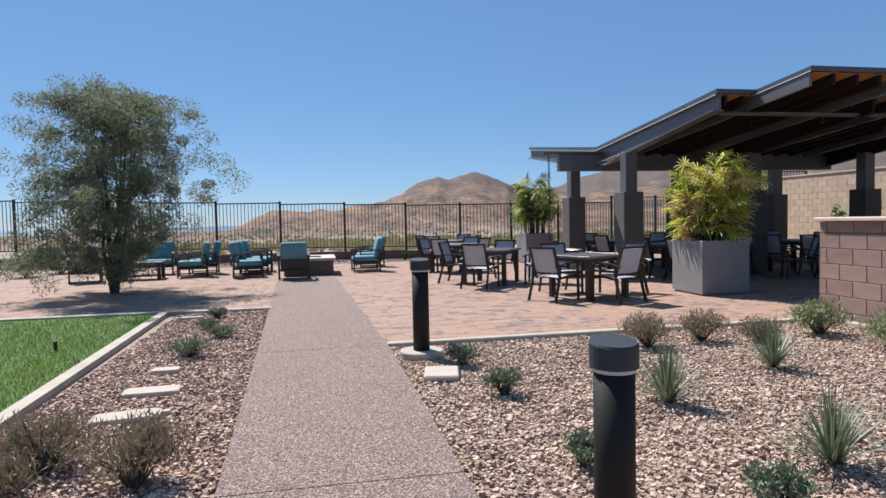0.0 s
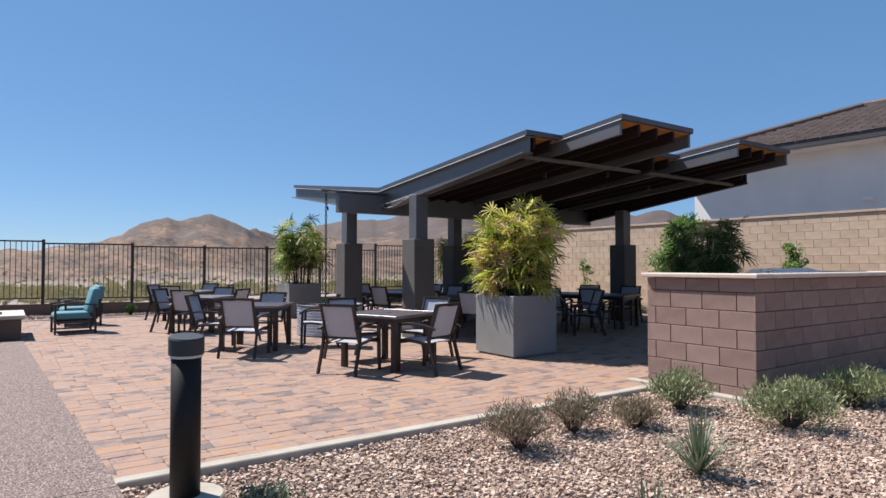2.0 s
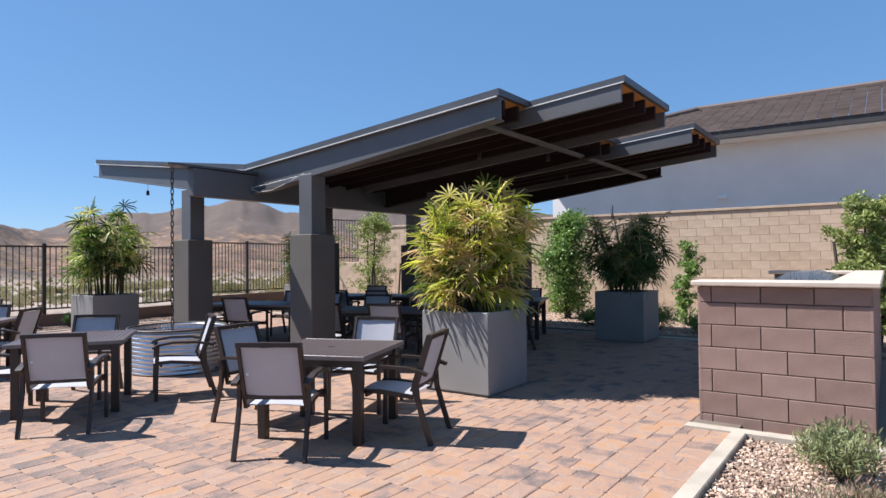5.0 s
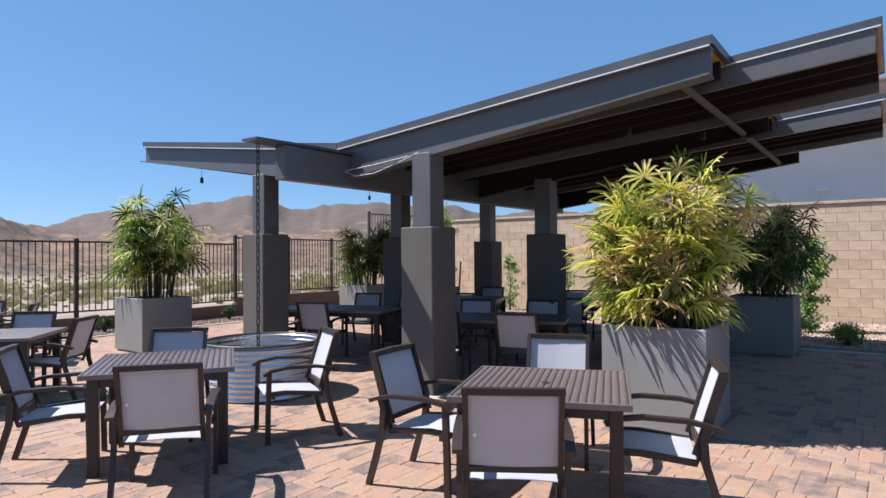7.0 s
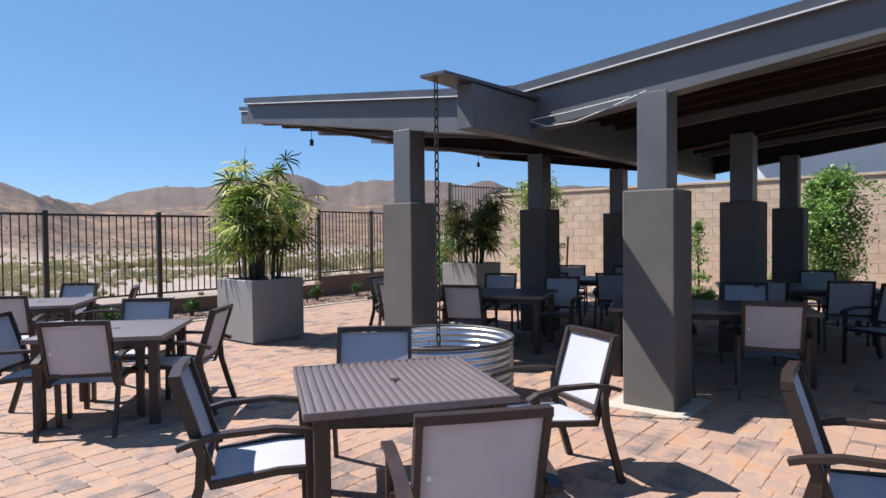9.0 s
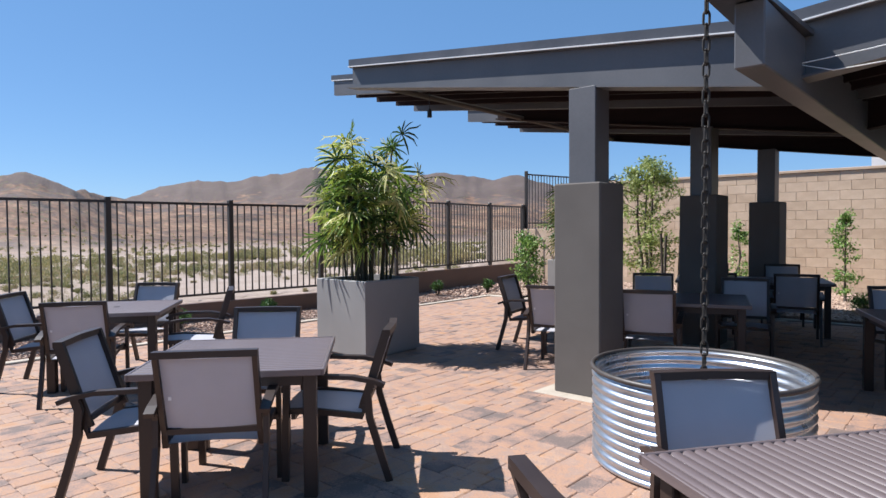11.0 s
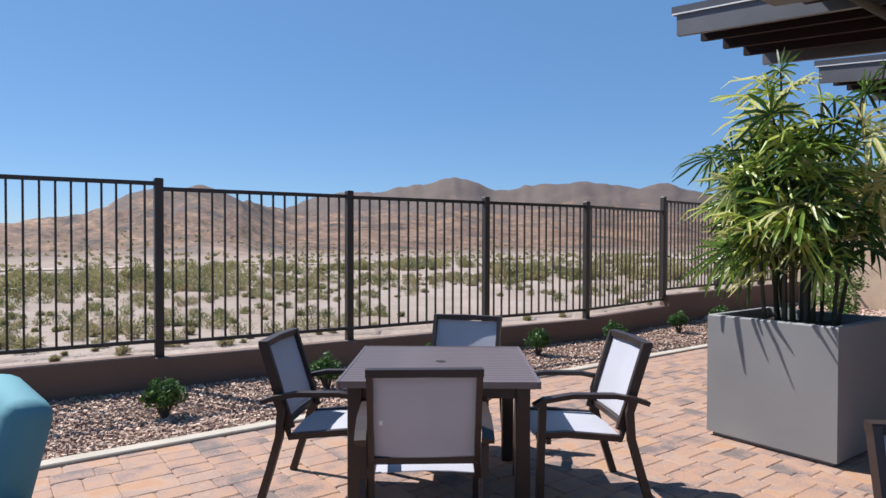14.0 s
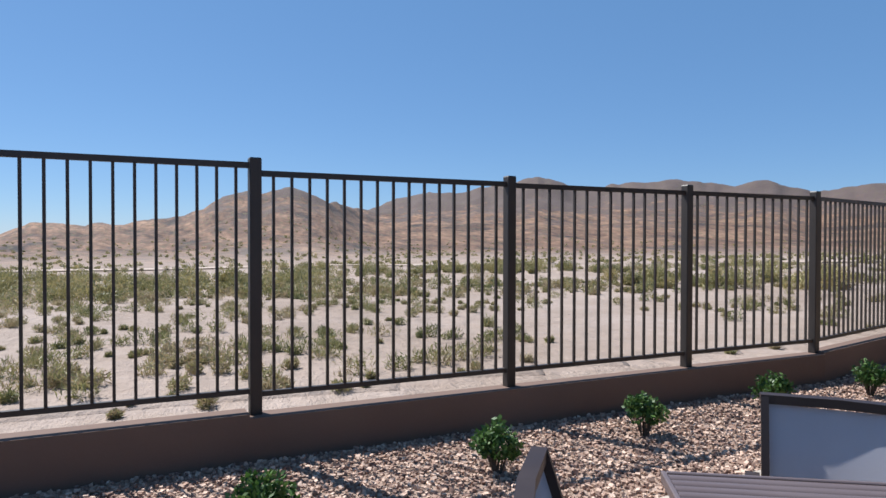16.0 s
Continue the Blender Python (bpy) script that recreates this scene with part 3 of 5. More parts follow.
def slope_bar(x0, x1, ya, yb, d0, d1):
    """A member that follows the roof's slope between ya and yb, from d0 to d1 below its top."""
    return hexa(bmesh.new(), [(x0, ya, ztop(ya) - d1), (x1, ya, ztop(ya) - d1), (x1, yb, ztop(yb) - d1), (x0, yb, ztop(yb) - d1),
                              (x0, ya, ztop(ya) - d0), (x1, ya, ztop(ya) - d0), (x1, yb, ztop(yb) - d0), (x0, yb, ztop(yb) - d0)])


for x0, x1, ya, yb in STRIPS:
    long = yb > 19
    for a, b in ((ya, 13.385), (13.395, yb)):
        pan = part("roof_deck", slope_bar(x0, x1, a, b, 0.0, 0.03), M_flash, pav)
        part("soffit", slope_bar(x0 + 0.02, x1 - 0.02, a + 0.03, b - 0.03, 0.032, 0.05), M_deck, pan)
        for xe in ((x0, x0 + 0.05), (x1 - 0.05, x1)) if long else ((x0, x0 + 0.05),) if x0 < 7 else ((x1 - 0.05, x1),) if x1 > 13 else ():
            part("rake_edge", slope_bar(xe[0] - 0.004, xe[1] + 0.004, a - 0.004 * (a < 13), b + 0.004 * (b > 14), -0.03, 0.05), M_flash, pan)
        if long:
            part("drip_strip", slope_bar(x0 - 0.014, x0 - 0.0045, a, b, 0.04, 0.052), M_drip, pan)
        n = max(2, round((x1 - x0) / 0.42))
        for i in range(n + (1 if long else 0)):
            xx = x0 + 0.03 + (x1 - x0 - 0.06) * (i / n if long else (i + 0.5) / n)
            dep = 0.20 if long and i in (0, n) else 0.17
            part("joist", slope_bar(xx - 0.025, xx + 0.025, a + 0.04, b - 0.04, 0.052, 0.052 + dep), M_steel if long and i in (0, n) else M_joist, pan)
        ye = a if a < 13 else b
        s = 1 if a < 13 else -1
        # light at the south ends is painted: same boards, brighter orange
        if a < 13:
            part("end_soffit", slope_bar(x0 + 0.06, x1 - 0.06, ye + 0.032, ye + 0.55, 0.0505, 0.056), M_orange, pan, "soffit boards in a brighter orange for the light at the roof's end")
        part("drip_edge", slope_bar(x0 - 0.003, x1 + 0.003, min(ye - s * 0.012, ye + s * 0.03), max(ye - s * 0.012, ye + s * 0.03), -0.03, 0.045), M_flash, pan)


def beam_depth(y):
    return 0.30 + 0.16 * max(0.0, 1 - abs(y - 13.39) / 4.5)


def taper(x0, x1, ya, yb, da, db, ea, eb):
    """A roof member whose top and foot lie da and ea below the roof at ya, db and eb at yb."""
    return hexa(bmesh.new(), [(x0, ya, ztop(ya) - ea), (x1, ya, ztop(ya) - ea), (x1, yb, ztop(yb) - eb), (x0, yb, ztop(yb) - eb),
                              (x0, ya, ztop(ya) - da), (x1, ya, ztop(ya) - da), (x1, yb, ztop(yb) - db), (x0, yb, ztop(yb) - db)])


for xb in (7.02, 10.0, 13.08):
    for a, b in ((8.92, 13.38), (13.40, 18.07)):
        ea, eb = beam_depth(a), beam_depth(b)
        # inner beams are the same steel; the roof's shade is put into their colour
        beam_mat = M_steel if xb < 8 else M_joist
        web = part("beam", taper(xb - 0.02, xb + 0.02, a, b, 0.07, 0.07, ea, eb), beam_mat, pav)
        part("flange", taper(xb - (0.125 if xb < 8 else 0.075), xb + 0.075, a, b, ea, eb, ea + 0.018, eb + 0.018), beam_mat, web)
        if xb < 8:
            part("drip_strip", slope_bar(6.925, 6.955, a, b, 0.055, 0.066), M_drip, web)
        part("flange", slope_bar(xb - 0.075, xb + 0.075, a, b, 0.055, 0.07), beam_mat, web)
part("brace_tube", rod(bmesh.new(), [(7.1, 9.2, 3.05), (13.1, 9.2, 3.05)], 0.035, 10), M_stucco, pav, "pale grey tube", True)
part("brace_tube", rod(bmesh.new(), [(7.1, 17.6, 3.15), (13.1, 17.6, 3.15)], 0.035, 10), M_stucco, pav, "pale grey tube", True)
vb = bmesh.new()
bx(vb, 5.95, 13.2, 13.19, 13.36, 2.41, 2.80, 0.008)
valley = part("valley_beam", vb, M_steel, pav)
part("gutter_tongue", hexa(bmesh.new(), [(5.58, 13.2, 2.806), (7.2, 13.13, 2.806), (7.2, 13.52, 2.806), (5.58, 13.46, 2.806), (5.58, 13.2, 2.832), (7.2, 13.13, 2.845), (7.2, 13.52, 2.845), (5.58, 13.46, 2.832)]), M_flash, valley)

# ---- fence ----
POSTS = [-14.0, -11.8, -9.6, -7.4, -5.2, -3.0, -0.8, 1.46, 3.66, 5.66, 7.58, 9.38, 11.7, 13.65, 15.5, 17.25]
def ftop(x):
    return 1.95 + 0.025 * max(0, 5 - x) if x < 11.6 else 2.13
def fbot(x):
    return 0.40 + 0.012 * max(0, 5 - x) if x < 11.6 else 0.57


fence = thing("metal_fence", "dark bronze steel picket fence on the low wall", "fence")
post_me = mesh_of("post", B(-0.04, 0.04, -0.04, 0.04, 0, 1, 0.006))
pick_me = mesh_of("picket", B(-0.0095, 0.0095, -0.0095, 0.0095, 0, 1))
for a, b in zip(POSTS, POSTS[1:]):
    za, zb = ftop((a + b) / 2), fbot((a + b) / 2)
    A, Bq = Vector((a, FY(a), 0)), Vector((b, FY(b), 0))
    for z, h in ((za - 0.04, 0.04), (zb, 0.035)):
        bm = bar(bmesh.new(), [A + Vector((0, 0, z)), Bq + Vector((0, 0, z))], 0.035, h, (0, 1, 0))
        part("rail", bm, M_fence, fence)
    n = round((b - a) / 0.125)
    for i in range(1, n):
        p = A.lerp(Bq, i / n)
        ob = part("picket", pick_me, M_fence, fence)
        ob.location, ob.scale = (p.x, p.y, zb), (1, 1, za - 0.05 - zb)
for x in POSTS:
    b0 = 0.25 if x < 11.6 else 0.44
    ob = part("post", post_me, M_fence, fence)
    ob.location, ob.scale = (x, FY(x), b0), (1, 1, max(ftop(x), ftop(x - 0.2)) + 0.035 - b0)
hfence = thing("metal_fence", "tall dark steel picket fence panel above the retaining wall", "fence")
HA, HB = Vector((17.35, 22.45, 0)), Vector((20.2, 21.9, 0))
for z in (3.05, 1.62):
    part("rail", bar(bmesh.new(), [HA + Vector((0, 0, z)), HB + Vector((0, 0, z))], 0.035, 0.04, (0, 1, 0)), M_fence, hfence)
for i in range(24):
    p = HA.lerp(HB, i / 23)
    ob = part("post" if i in (0, 23) else "picket", post_me if i in (0, 23) else pick_me, M_fence, hfence)
    ob.location, ob.scale = (p.x, p.y, 0.4 if i == 0 else 1.45), (1, 1, 2.75 if i == 0 else 1.6)

# ---- perimeter wall, house ----
BLK = {}


def block(parent, name, material, at, along, out, lx, lz, proud=0.025):
    key = (name, round(lx, 3), round(lz, 3), material.name)
    if key not in BLK:
        v, f = slab_mesh("", lx - 0.008, lz - 0.008, proud, 0.004)
        me = bpy.data.meshes.new(name)
        me.from_pydata(v, [], f)
        me.materials.append(material)
        BLK[key] = me
    ob = new(name, BLK[key])
    ob.parent = parent
    m = Matrix((Vector(along), Vector((0, 0, 1)), Vector(out))).transposed().to_4x4()
    ob.matrix_basis = Matrix.Translation(at) @ m
    return ob


def courses(a0, a1, z0, n, lx=0.406, lz=0.203):
    """Running bond between a0 and a1: middle, height, length."""
    for k in range(n):
        a = a0 - (lx / 2 if k % 2 else 0)
        while a < a1 - 0.03:
            s, e = max(a, a0), min(a + lx, a1)
            if e - s > 0.04:
                yield (s + e) / 2, z0 + (k + 0.5) * lz, e - s
            a += lx


pwall = part("wall_perimeter", B(17.2, 17.42, -9, 20.7, -0.1, 2.60), M_pmortar)
tagged(pwall, "tan concrete block perimeter wall in running bond", "wall", kind="structure")
far = []
for a, z, l in courses(-9, 20.7, -0.02, 13):
    if 6.2 < a < 15.5 and z > 0.25:
        block(pwall, "block", M_pblock_o, (17.2, a, z), (0, -1, 0), (-1, 0, 0), l, 0.203, 0.009)
    else:
        far.append((a, z, l))
V, F = [], []
for i, (a, z, l) in enumerate(far):
    v, f = slab_mesh("", l - 0.008, 0.195, 0.009, 0.004)
    V += [(17.2 - c, a - p, z + q) for p, q, c in v]
    F += [tuple(q + 12 * i for q in g[::-1]) for g in f]
tagged(raw("block_courses", V, F, M_pblock_i, pwall), kind="stuff")
part("wall_cap", B(17.16, 17.45, -9, 20.72, 2.622, 2.68, 0.006), M_pblock_o, pwall)
retain = part("wall_retaining", B(17.22, 17.42, 20.7, 22.9, -0.1, 1.45, 0.01), M_pblock_i)
tagged(retain, "tan masonry retaining wall under the tall fence", "wall", kind="structure")
pad = part("raised_ground", B(17.42, 30, 20.6, 24, -0.1, 1.42), M_soil)
tagged(pad, "raised sandy pad behind the wall", "ground", kind="structure")

house = thing("house", "single-storey pale grey stucco house with tiled hip roof", "house")
part("wall", B(19.6, 27, -12, 14.3, -0.1, 4.68), M_housewall, house)
ez = 4.70
part("fascia", B(18.93, 27.6, -14, 14.95, ez - 0.02, ez + 0.2, 0.01), M_fascia, house)
part("eave_soffit", B(19.0, 27.5, -13.9, 14.9, ez - 0.06, ez - 0.02), M_housewall, house)
# roof tiles laid in stepped courses up the two slopes that are seen
RX, RYe, RZ = 23.27, 10.6, 6.48
V, F = [], []
NC = 22
for k in range(NC):
    t0, t1 = k / NC, (k + 1) / NC
    x0, x1 = 18.9 + (RX - 18.9) * t0, 18.9 + (RX - 18.9) * t1
    z0, z1 = ez + 0.24 + (RZ - ez - 0.2) * t0, ez + 0.2 + (RZ - ez - 0.2) * t1
    ya, yb = 15.0 + (RYe - 15.0) * t0, 15.0 + (RYe - 15.0) * t1
    y = -14.0
    j = 0
    while y < ya:
        w = 0.33
        e = min(y + w - 0.012, ya)
        e2 = min(y + w - 0.012, yb)
        if e2 > y:
            i = len(V)
            dz = 0.006 * ((j * 7 + k * 3) % 5)
            V += [(x0, y, z0 + dz), (x0, e, z0 + dz), (x1 + 0.02, e2, z1 + dz), (x1 + 0.02, y, z1 + dz), (x0, y, z0 - 0.05), (x0, e, z0 - 0.05)]
            F += [(i, i + 3, i + 2, i + 1), (i + 4, i, i + 1, i + 5)]
        y += w
        j += 1
    # hip end
    i = len(V)
    xl, xr = x0, 27.6 - (x0 - 18.9)
    xl1, xr1 = x1, 27.6 - (x1 - 18.9)
    V += [(xl, ya, z0), (max(xr, xl), ya, z0), (max(xr1, xl1), yb, z1), (xl1, yb, z1), (xl, ya, z0 - 0.05), (max(xr, xl), ya, z0 - 0.05)]
    F += [(i + 1, i + 2, i + 3, i), (i, i + 4, i + 5, i + 1)]
tagged(raw("roof_tile_courses", V, F, M_tile, house), kind="stuff")
bm = bmesh.new()
rod(bm, [(18.9, 15.0, ez + 0.26), (RX, RYe, RZ + 0.06)], 0.11, 8)
rod(bm, [(RX, RYe, RZ + 0.06), (RX, -14, RZ + 0.06)], 0.11, 8)
part("ridge_tiles", bm, M_tile, house)
part("roof_vent", B(21.4, 21.7, 6.4, 7.6, 5.72, 5.80, 0.01), M_housewall, house, "flat pale roof vent")
part("wall_light", B(19.46, 19.6, 8.98, 9.23, 3.12, 3.22, 0.01), M_white, house, "small white wall light")

# ---- grill island ----
isl = thing("grill_island", "brown concrete block grill island with pale stone cap", "grill island")
ISL = bmesh.new()
bx(ISL, 7.06, 7.26, 5.54, 6.83, -0.05, 1.22), bx(ISL, 7.26, 11.85, 5.54, 5.74, -0.05, 1.22), bx(ISL, 11.65, 11.85, 5.74, 6.83, -0.05, 1.22)
core = part("core_wall", ISL, M_mortar, isl)
# a cut course of lower blocks closes the top under the cap
for z0, rows, lz in ((-0.143, 6, 0.203), (1.075, 1, 0.147)):
    for a, z, l in courses(5.52, 6.85, z0, rows, lz=lz):
        block(core, "block", M_block, (7.06, a, z), (0, -1, 0), (-1, 0, 0), l, lz)
    for a, z, l in courses(7.03, 11.88, z0, rows, lz=lz):
        block(core, "block", M_block, (a, 5.54, z), (1, 0, 0), (0, -1, 0), l, lz)
    for a, z, l in courses(7.03, 7.26, z0, rows, lz=lz):
        block(core, "block", M_block, (a, 6.83, z), (-1, 0, 0), (0, 1, 0), l, lz)
cap = bmesh.new()
bx(cap, 6.97, 7.36, 5.46, 6.90, 1.225, 1.275, 0.01), bx(cap, 7.36, 11.92, 5.46, 5.82, 1.225, 1.275, 0.01), bx(cap, 11.56, 11.92, 5.82, 6.9, 1.225, 1.275, 0.01)
part("cap", cap, M_cap, isl)
part("worktop", B(7.36, 11.56, 5.82, 6.7, 0.88, 0.92, 0.006), M_cap, isl)
part("cabinet_front", B(7.3, 11.5, 6.45, 6.6, 0.0, 0.88), M_black, isl)
grill = thing("grill", "stainless steel built-in gas grill with a rounded hood", "grill", pose(8.9, 6.15, 0.92))
bm = bmesh.new()
hood = [(-0.34, 0.0), (-0.34, 0.24), (-0.26, 0.36), (-0.08, 0.41), (0.12, 0.40), (0.30, 0.30), (0.34, 0.12), (0.34, 0.0)]
l = [bm.verts.new((-0.55, y, z)) for y, z in hood]
r = [bm.verts.new((0.55, y, z)) for y, z in hood]
for k in range(len(hood) - 1):
    bm.faces.new((l[k], l[k + 1], r[k + 1], r[k]))
bm.faces.new(l[::-1]), bm.faces.new(r)
part("hood", bm, M_stainless, grill)
part("handle", rod(bmesh.new(), [(-0.45, 0.40, 0.2), (0.45, 0.40, 0.2)], 0.014, 8), M_stainless, grill)
bin_ = thing("trash_bin", "black slatted steel litter bin with a flared rim", "trash bin", pose(13.62, 7.32, 0.0))
part("liner", lathe(bmesh.new(), [(0.27, 0.05), (0.31, 0.78)], 20), M_black, bin_)
for k in range(26):
    a = 2 * math.pi * k / 26
    c, s = math.cos(a), math.sin(a)
    part("slat", bar(bmesh.new(), [(0.30 * c, 0.30 * s, 0.02), (0.335 * c, 0.335 * s, 0.72), (0.39 * c, 0.39 * s, 0.84)], 0.05, 0.006, (-s, c, 0)), M_black, bin_)
part("rim", lathe(bmesh.new(), [(0.33, 0.84), (0.425, 0.84), (0.425, 0.87), (0.33, 0.87)], 26), M_black, bin_)
part("hoop", lathe(bmesh.new(), [(0.305, 0.04), (0.318, 0.04), (0.322, 0.09), (0.31, 0.09)], 26), M_black, bin_)


# ---- dining furniture ----
def dining_table(m, lx, ly, label):
    t = thing("patio_table", label, "table", m, "patio tables")
    hx, hy = lx / 2, ly / 2
    n = round(lx / 0.046)
    rim = 0.016
    fr = bmesh.new()
    for x0, x1, y0, y1 in ((-hx, hx, -hy, rim - hy), (-hx, hx, hy - rim, hy), (-hx, rim - hx, rim - hy, hy - rim), (hx - rim, hx, rim - hy, hy - rim)):
        bx(fr, x0, x1, y0, y1, 0.685, 0.722, 0.003)
    part("top_frame", fr, M_slat, t)
    w = (lx - 2 * rim) / n
    bm = bmesh.new()
    prof = [(-w / 2, 0.7075), (-w * 0.46, 0.7125), (-w * 0.34, 0.7178), (-w * 0.16, 0.7201), (0, 0.7207), (w * 0.16, 0.7201), (w * 0.34, 0.7178), (w * 0.46, 0.7125), (w / 2, 0.7075)]
    ends = [[bm.verts.new((x, y, z)) for x, z in prof] for y in (rim - hy, hy - rim)]
    for k in range(len(prof) - 1):
        bm.faces.new((ends[0][k], ends[0][k + 1], ends[1][k + 1], ends[1][k]))
    sl = mesh_of("slat", bm)
    for i in range(n):
        ob = part("slat", sl, M_slat, t, "", True)
        ob.location = (rim - hx + w * (i + 0.5), 0, 0)
    under = part("under_panel", B(0.04 - hx, hx - 0.04, 0.04 - hy, hy - 0.04, 0.69, 0.704), M_alu, t)
    ap = bmesh.new()
    for x0, x1, y0, y1 in ((0.09 - hx, hx - 0.09, 0.07 - hy, 0.1 - hy), (0.09 - hx, hx - 0.09, hy - 0.1, hy - 0.07), (0.07 - hx, 0.1 - hx, 0.1 - hy, hy - 0.1), (hx - 0.1, hx - 0.07, 0.1 - hy, hy - 0.1)):
        bx(ap, x0, x1, y0, y1, 0.62, 0.69)
    part("apron", ap, M_alu, t)
    lg = mesh_of("leg", B(-0.037, 0.037, -0.037, 0.037, 0.0, 0.69, 0.005))
    for sx in (-1, 1):
        for sy in (-1, 1):
            ob = part("leg", lg, M_alu, t)
            ob.location = (sx * (hx - 0.085), sy * (hy - 0.085), 0)
    part("umbrella_plug", lathe(bmesh.new(), [(0.0, 0.7235), (0.028, 0.7235), (0.03, 0.72)], 16), M_alu, t)
    return t


def patio_chair(m):
    """An arm chair that faces +y: bronze frame, sling seat and back."""
    c = thing("patio_chair", "bronze aluminium patio armchair with grey sling seat and back", "chair", m, "patio chairs")
    W = 0.27
    back = [(-0.20, 0.44), (-0.245, 0.58), (-0.285, 0.72), (-0.345, 0.92)]
    for s in (-1, 1):
        part("leg", bar(bmesh.new(), [(s * W, 0.25, 0.0), (s * W, 0.245, 0.3), (s * W, 0.235, 0.625)], 0.028, 0.04), M_alu, c)
        part("leg", bar(bmesh.new(), [(s * W, -0.36, 0.0), (s * W, -0.30, 0.2), (s * W, -0.245, 0.40), (s * W, -0.235, 0.55), (s * W, -0.262, 0.63)], 0.028, 0.042), M_alu, c)
        part("armrest", bar(bmesh.new(), [(s * (W + 0.005), -0.335, 0.598), (s * (W + 0.008), -0.27, 0.622), (s * (W + 0.012), -0.15, 0.648), (s * (W + 0.012), 0.08, 0.655), (s * (W + 0.008), 0.23, 0.632), (s * (W + 0.005), 0.285, 0.60)], 0.05, 0.026), M_alu, c)
        part("back_upright", bar(bmesh.new(), [(s * (W - 0.035), y, z) for y, z in back], 0.026, 0.052), M_alu, c)
        part("seat_rail", bar(bmesh.new(), [(s * (W - 0.03), 0.26, 0.425), (s * (W - 0.03), 0.1, 0.43), (s * (W - 0.03), -0.2, 0.395), (s * (W - 0.035), -0.215, 0.46)], 0.03, 0.035), M_alu, c)
    part("top_rail", bar(bmesh.new(), [(-W + 0.02, -0.345, 0.915), (0, -0.358, 0.918), (W - 0.02, -0.345, 0.915)], 0.046, 0.036, (0, 1, 0)), M_alu, c)
    part("cross_rail", bar(bmesh.new(), [(-W + 0.03, -0.222, 0.475), (W - 0.03, -0.222, 0.475)], 0.03, 0.03, (0, 1, 0)), M_alu, c)
    part("cross_rail", bar(bmesh.new(), [(-W + 0.0, 0.2, 0.40), (W, 0.2, 0.40)], 0.025, 0.03, (0, 1, 0)), M_alu, c)

    def sheet(pts, w0, sag, th):
        bm = bmesh.new()
        rows = []
        for i, (y, z) in enumerate(pts):
            d = Vector((0, pts[min(i + 1, len(pts) - 1)][0] - pts[max(i - 1, 0)][0], pts[min(i + 1, len(pts) - 1)][1] - pts[max(i - 1, 0)][1])).normalized()
            nrm = Vector((0, d.z, -d.y))
            rows.append([Vector((w0 * u, y, z)) + nrm * sag * (1 - u * u) for u in (-1, -0.5, 0, 0.5, 1)])
        top = [[bm.verts.new(p) for p in r] for r in rows]
        bot = [[bm.verts.new(p + Vector((0, 0.0, -th)) if abs(r[0].z - rows[0][0].z) < 0.1 else p + Vector((0, -th, 0))) for p in r] for r in rows]
        for g, flip in ((top, False), (bot, True)):
            for a, b in zip(g, g[1:]):
                for k in range(4):
                    f = (a[k], a[k + 1], b[k + 1], b[k])
                    bm.faces.new(f[::-1] if flip else f)
        bmesh.ops.recalc_face_normals(bm, faces=bm.faces[:])
        return bm

    part("seat", sheet([(0.27, 0.428), (0.12, 0.43), (-0.05, 0.418), (-0.2, 0.405)], W - 0.045, 0.012, 0.005), M_sling, c, "grey woven sling", True)
    part("backrest", sheet([(-0.222, 0.50), (-0.25, 0.6), (-0.285, 0.72), (-0.338, 0.895)], W - 0.05, -0.014, 0.005), M_sling, c, "grey woven sling", True)
    part("tag", B(-0.198, -0.182, -0.2845, -0.2825, 0.66, 0.68), M_white, c, "small white fabric tag")
    return c


T1 = dining_table(pose(4.93, 9.475, 0, 0, 0, 111.0), 1.025, 1.025, "square bronze slat-top patio table in full sun")
TABLES = [(4.05, 12.34, -35.0), (4.0, 15.59, 48.0), (4.43, 18.66, 53.0)]
for x, y, a in TABLES:
    copy_thing(T1, pose(x, y, 0, 0, 0, a))
TL = dining_table(pose(8.5, 12.0, 0, 0, 0, 20), 1.05, 1.95, "long bronze slat-top patio table under the roof")
for x, y, a in ((8.47, 14.95, 18), (11.5, 11.7, 18), (11.5, 14.75, 18)):
    copy_thing(TL, pose(x, y, 0, 0, 0, a))

C0 = None


def seat_at(x, y, facing):
    """A chair at x, y that looks along the bearing, in degrees from +x."""
    global C0
    m = pose(x, y, 0, 0, 0, facing - 90)
    if C0 is None:
        C0 = patio_chair(m)
        C0.scale = (1, 1, 0.945)
    else:
        copy_thing(C0, m)


for x, y, f in ((4.30, 9.36, 31), (5.70, 9.80, -162), (5.12, 8.84, 109), (4.76, 10.22, -84),
                (3.62, 11.56, 51), (4.97, 11.94, 152), (4.33, 12.80, -138), (3.43, 12.70, -35),
                (3.70, 15.33, 49), (4.38, 16.08, -137), (3.50, 15.85, -42), (4.42, 15.25, 131),
                (4.00, 18.20, 56), (4.83, 19.05, -143), (3.92, 18.95, -42), (4.97, 18.15, 150)):
    seat_at(x, y, f)
for x, y, f in ((7.75, 15.62, 15), (7.93, 14.70, 18), (9.42, 15.3, -157), (9.26, 14.2, -165), (8.35, 16.35, -78)):
    seat_at(x, y, f)
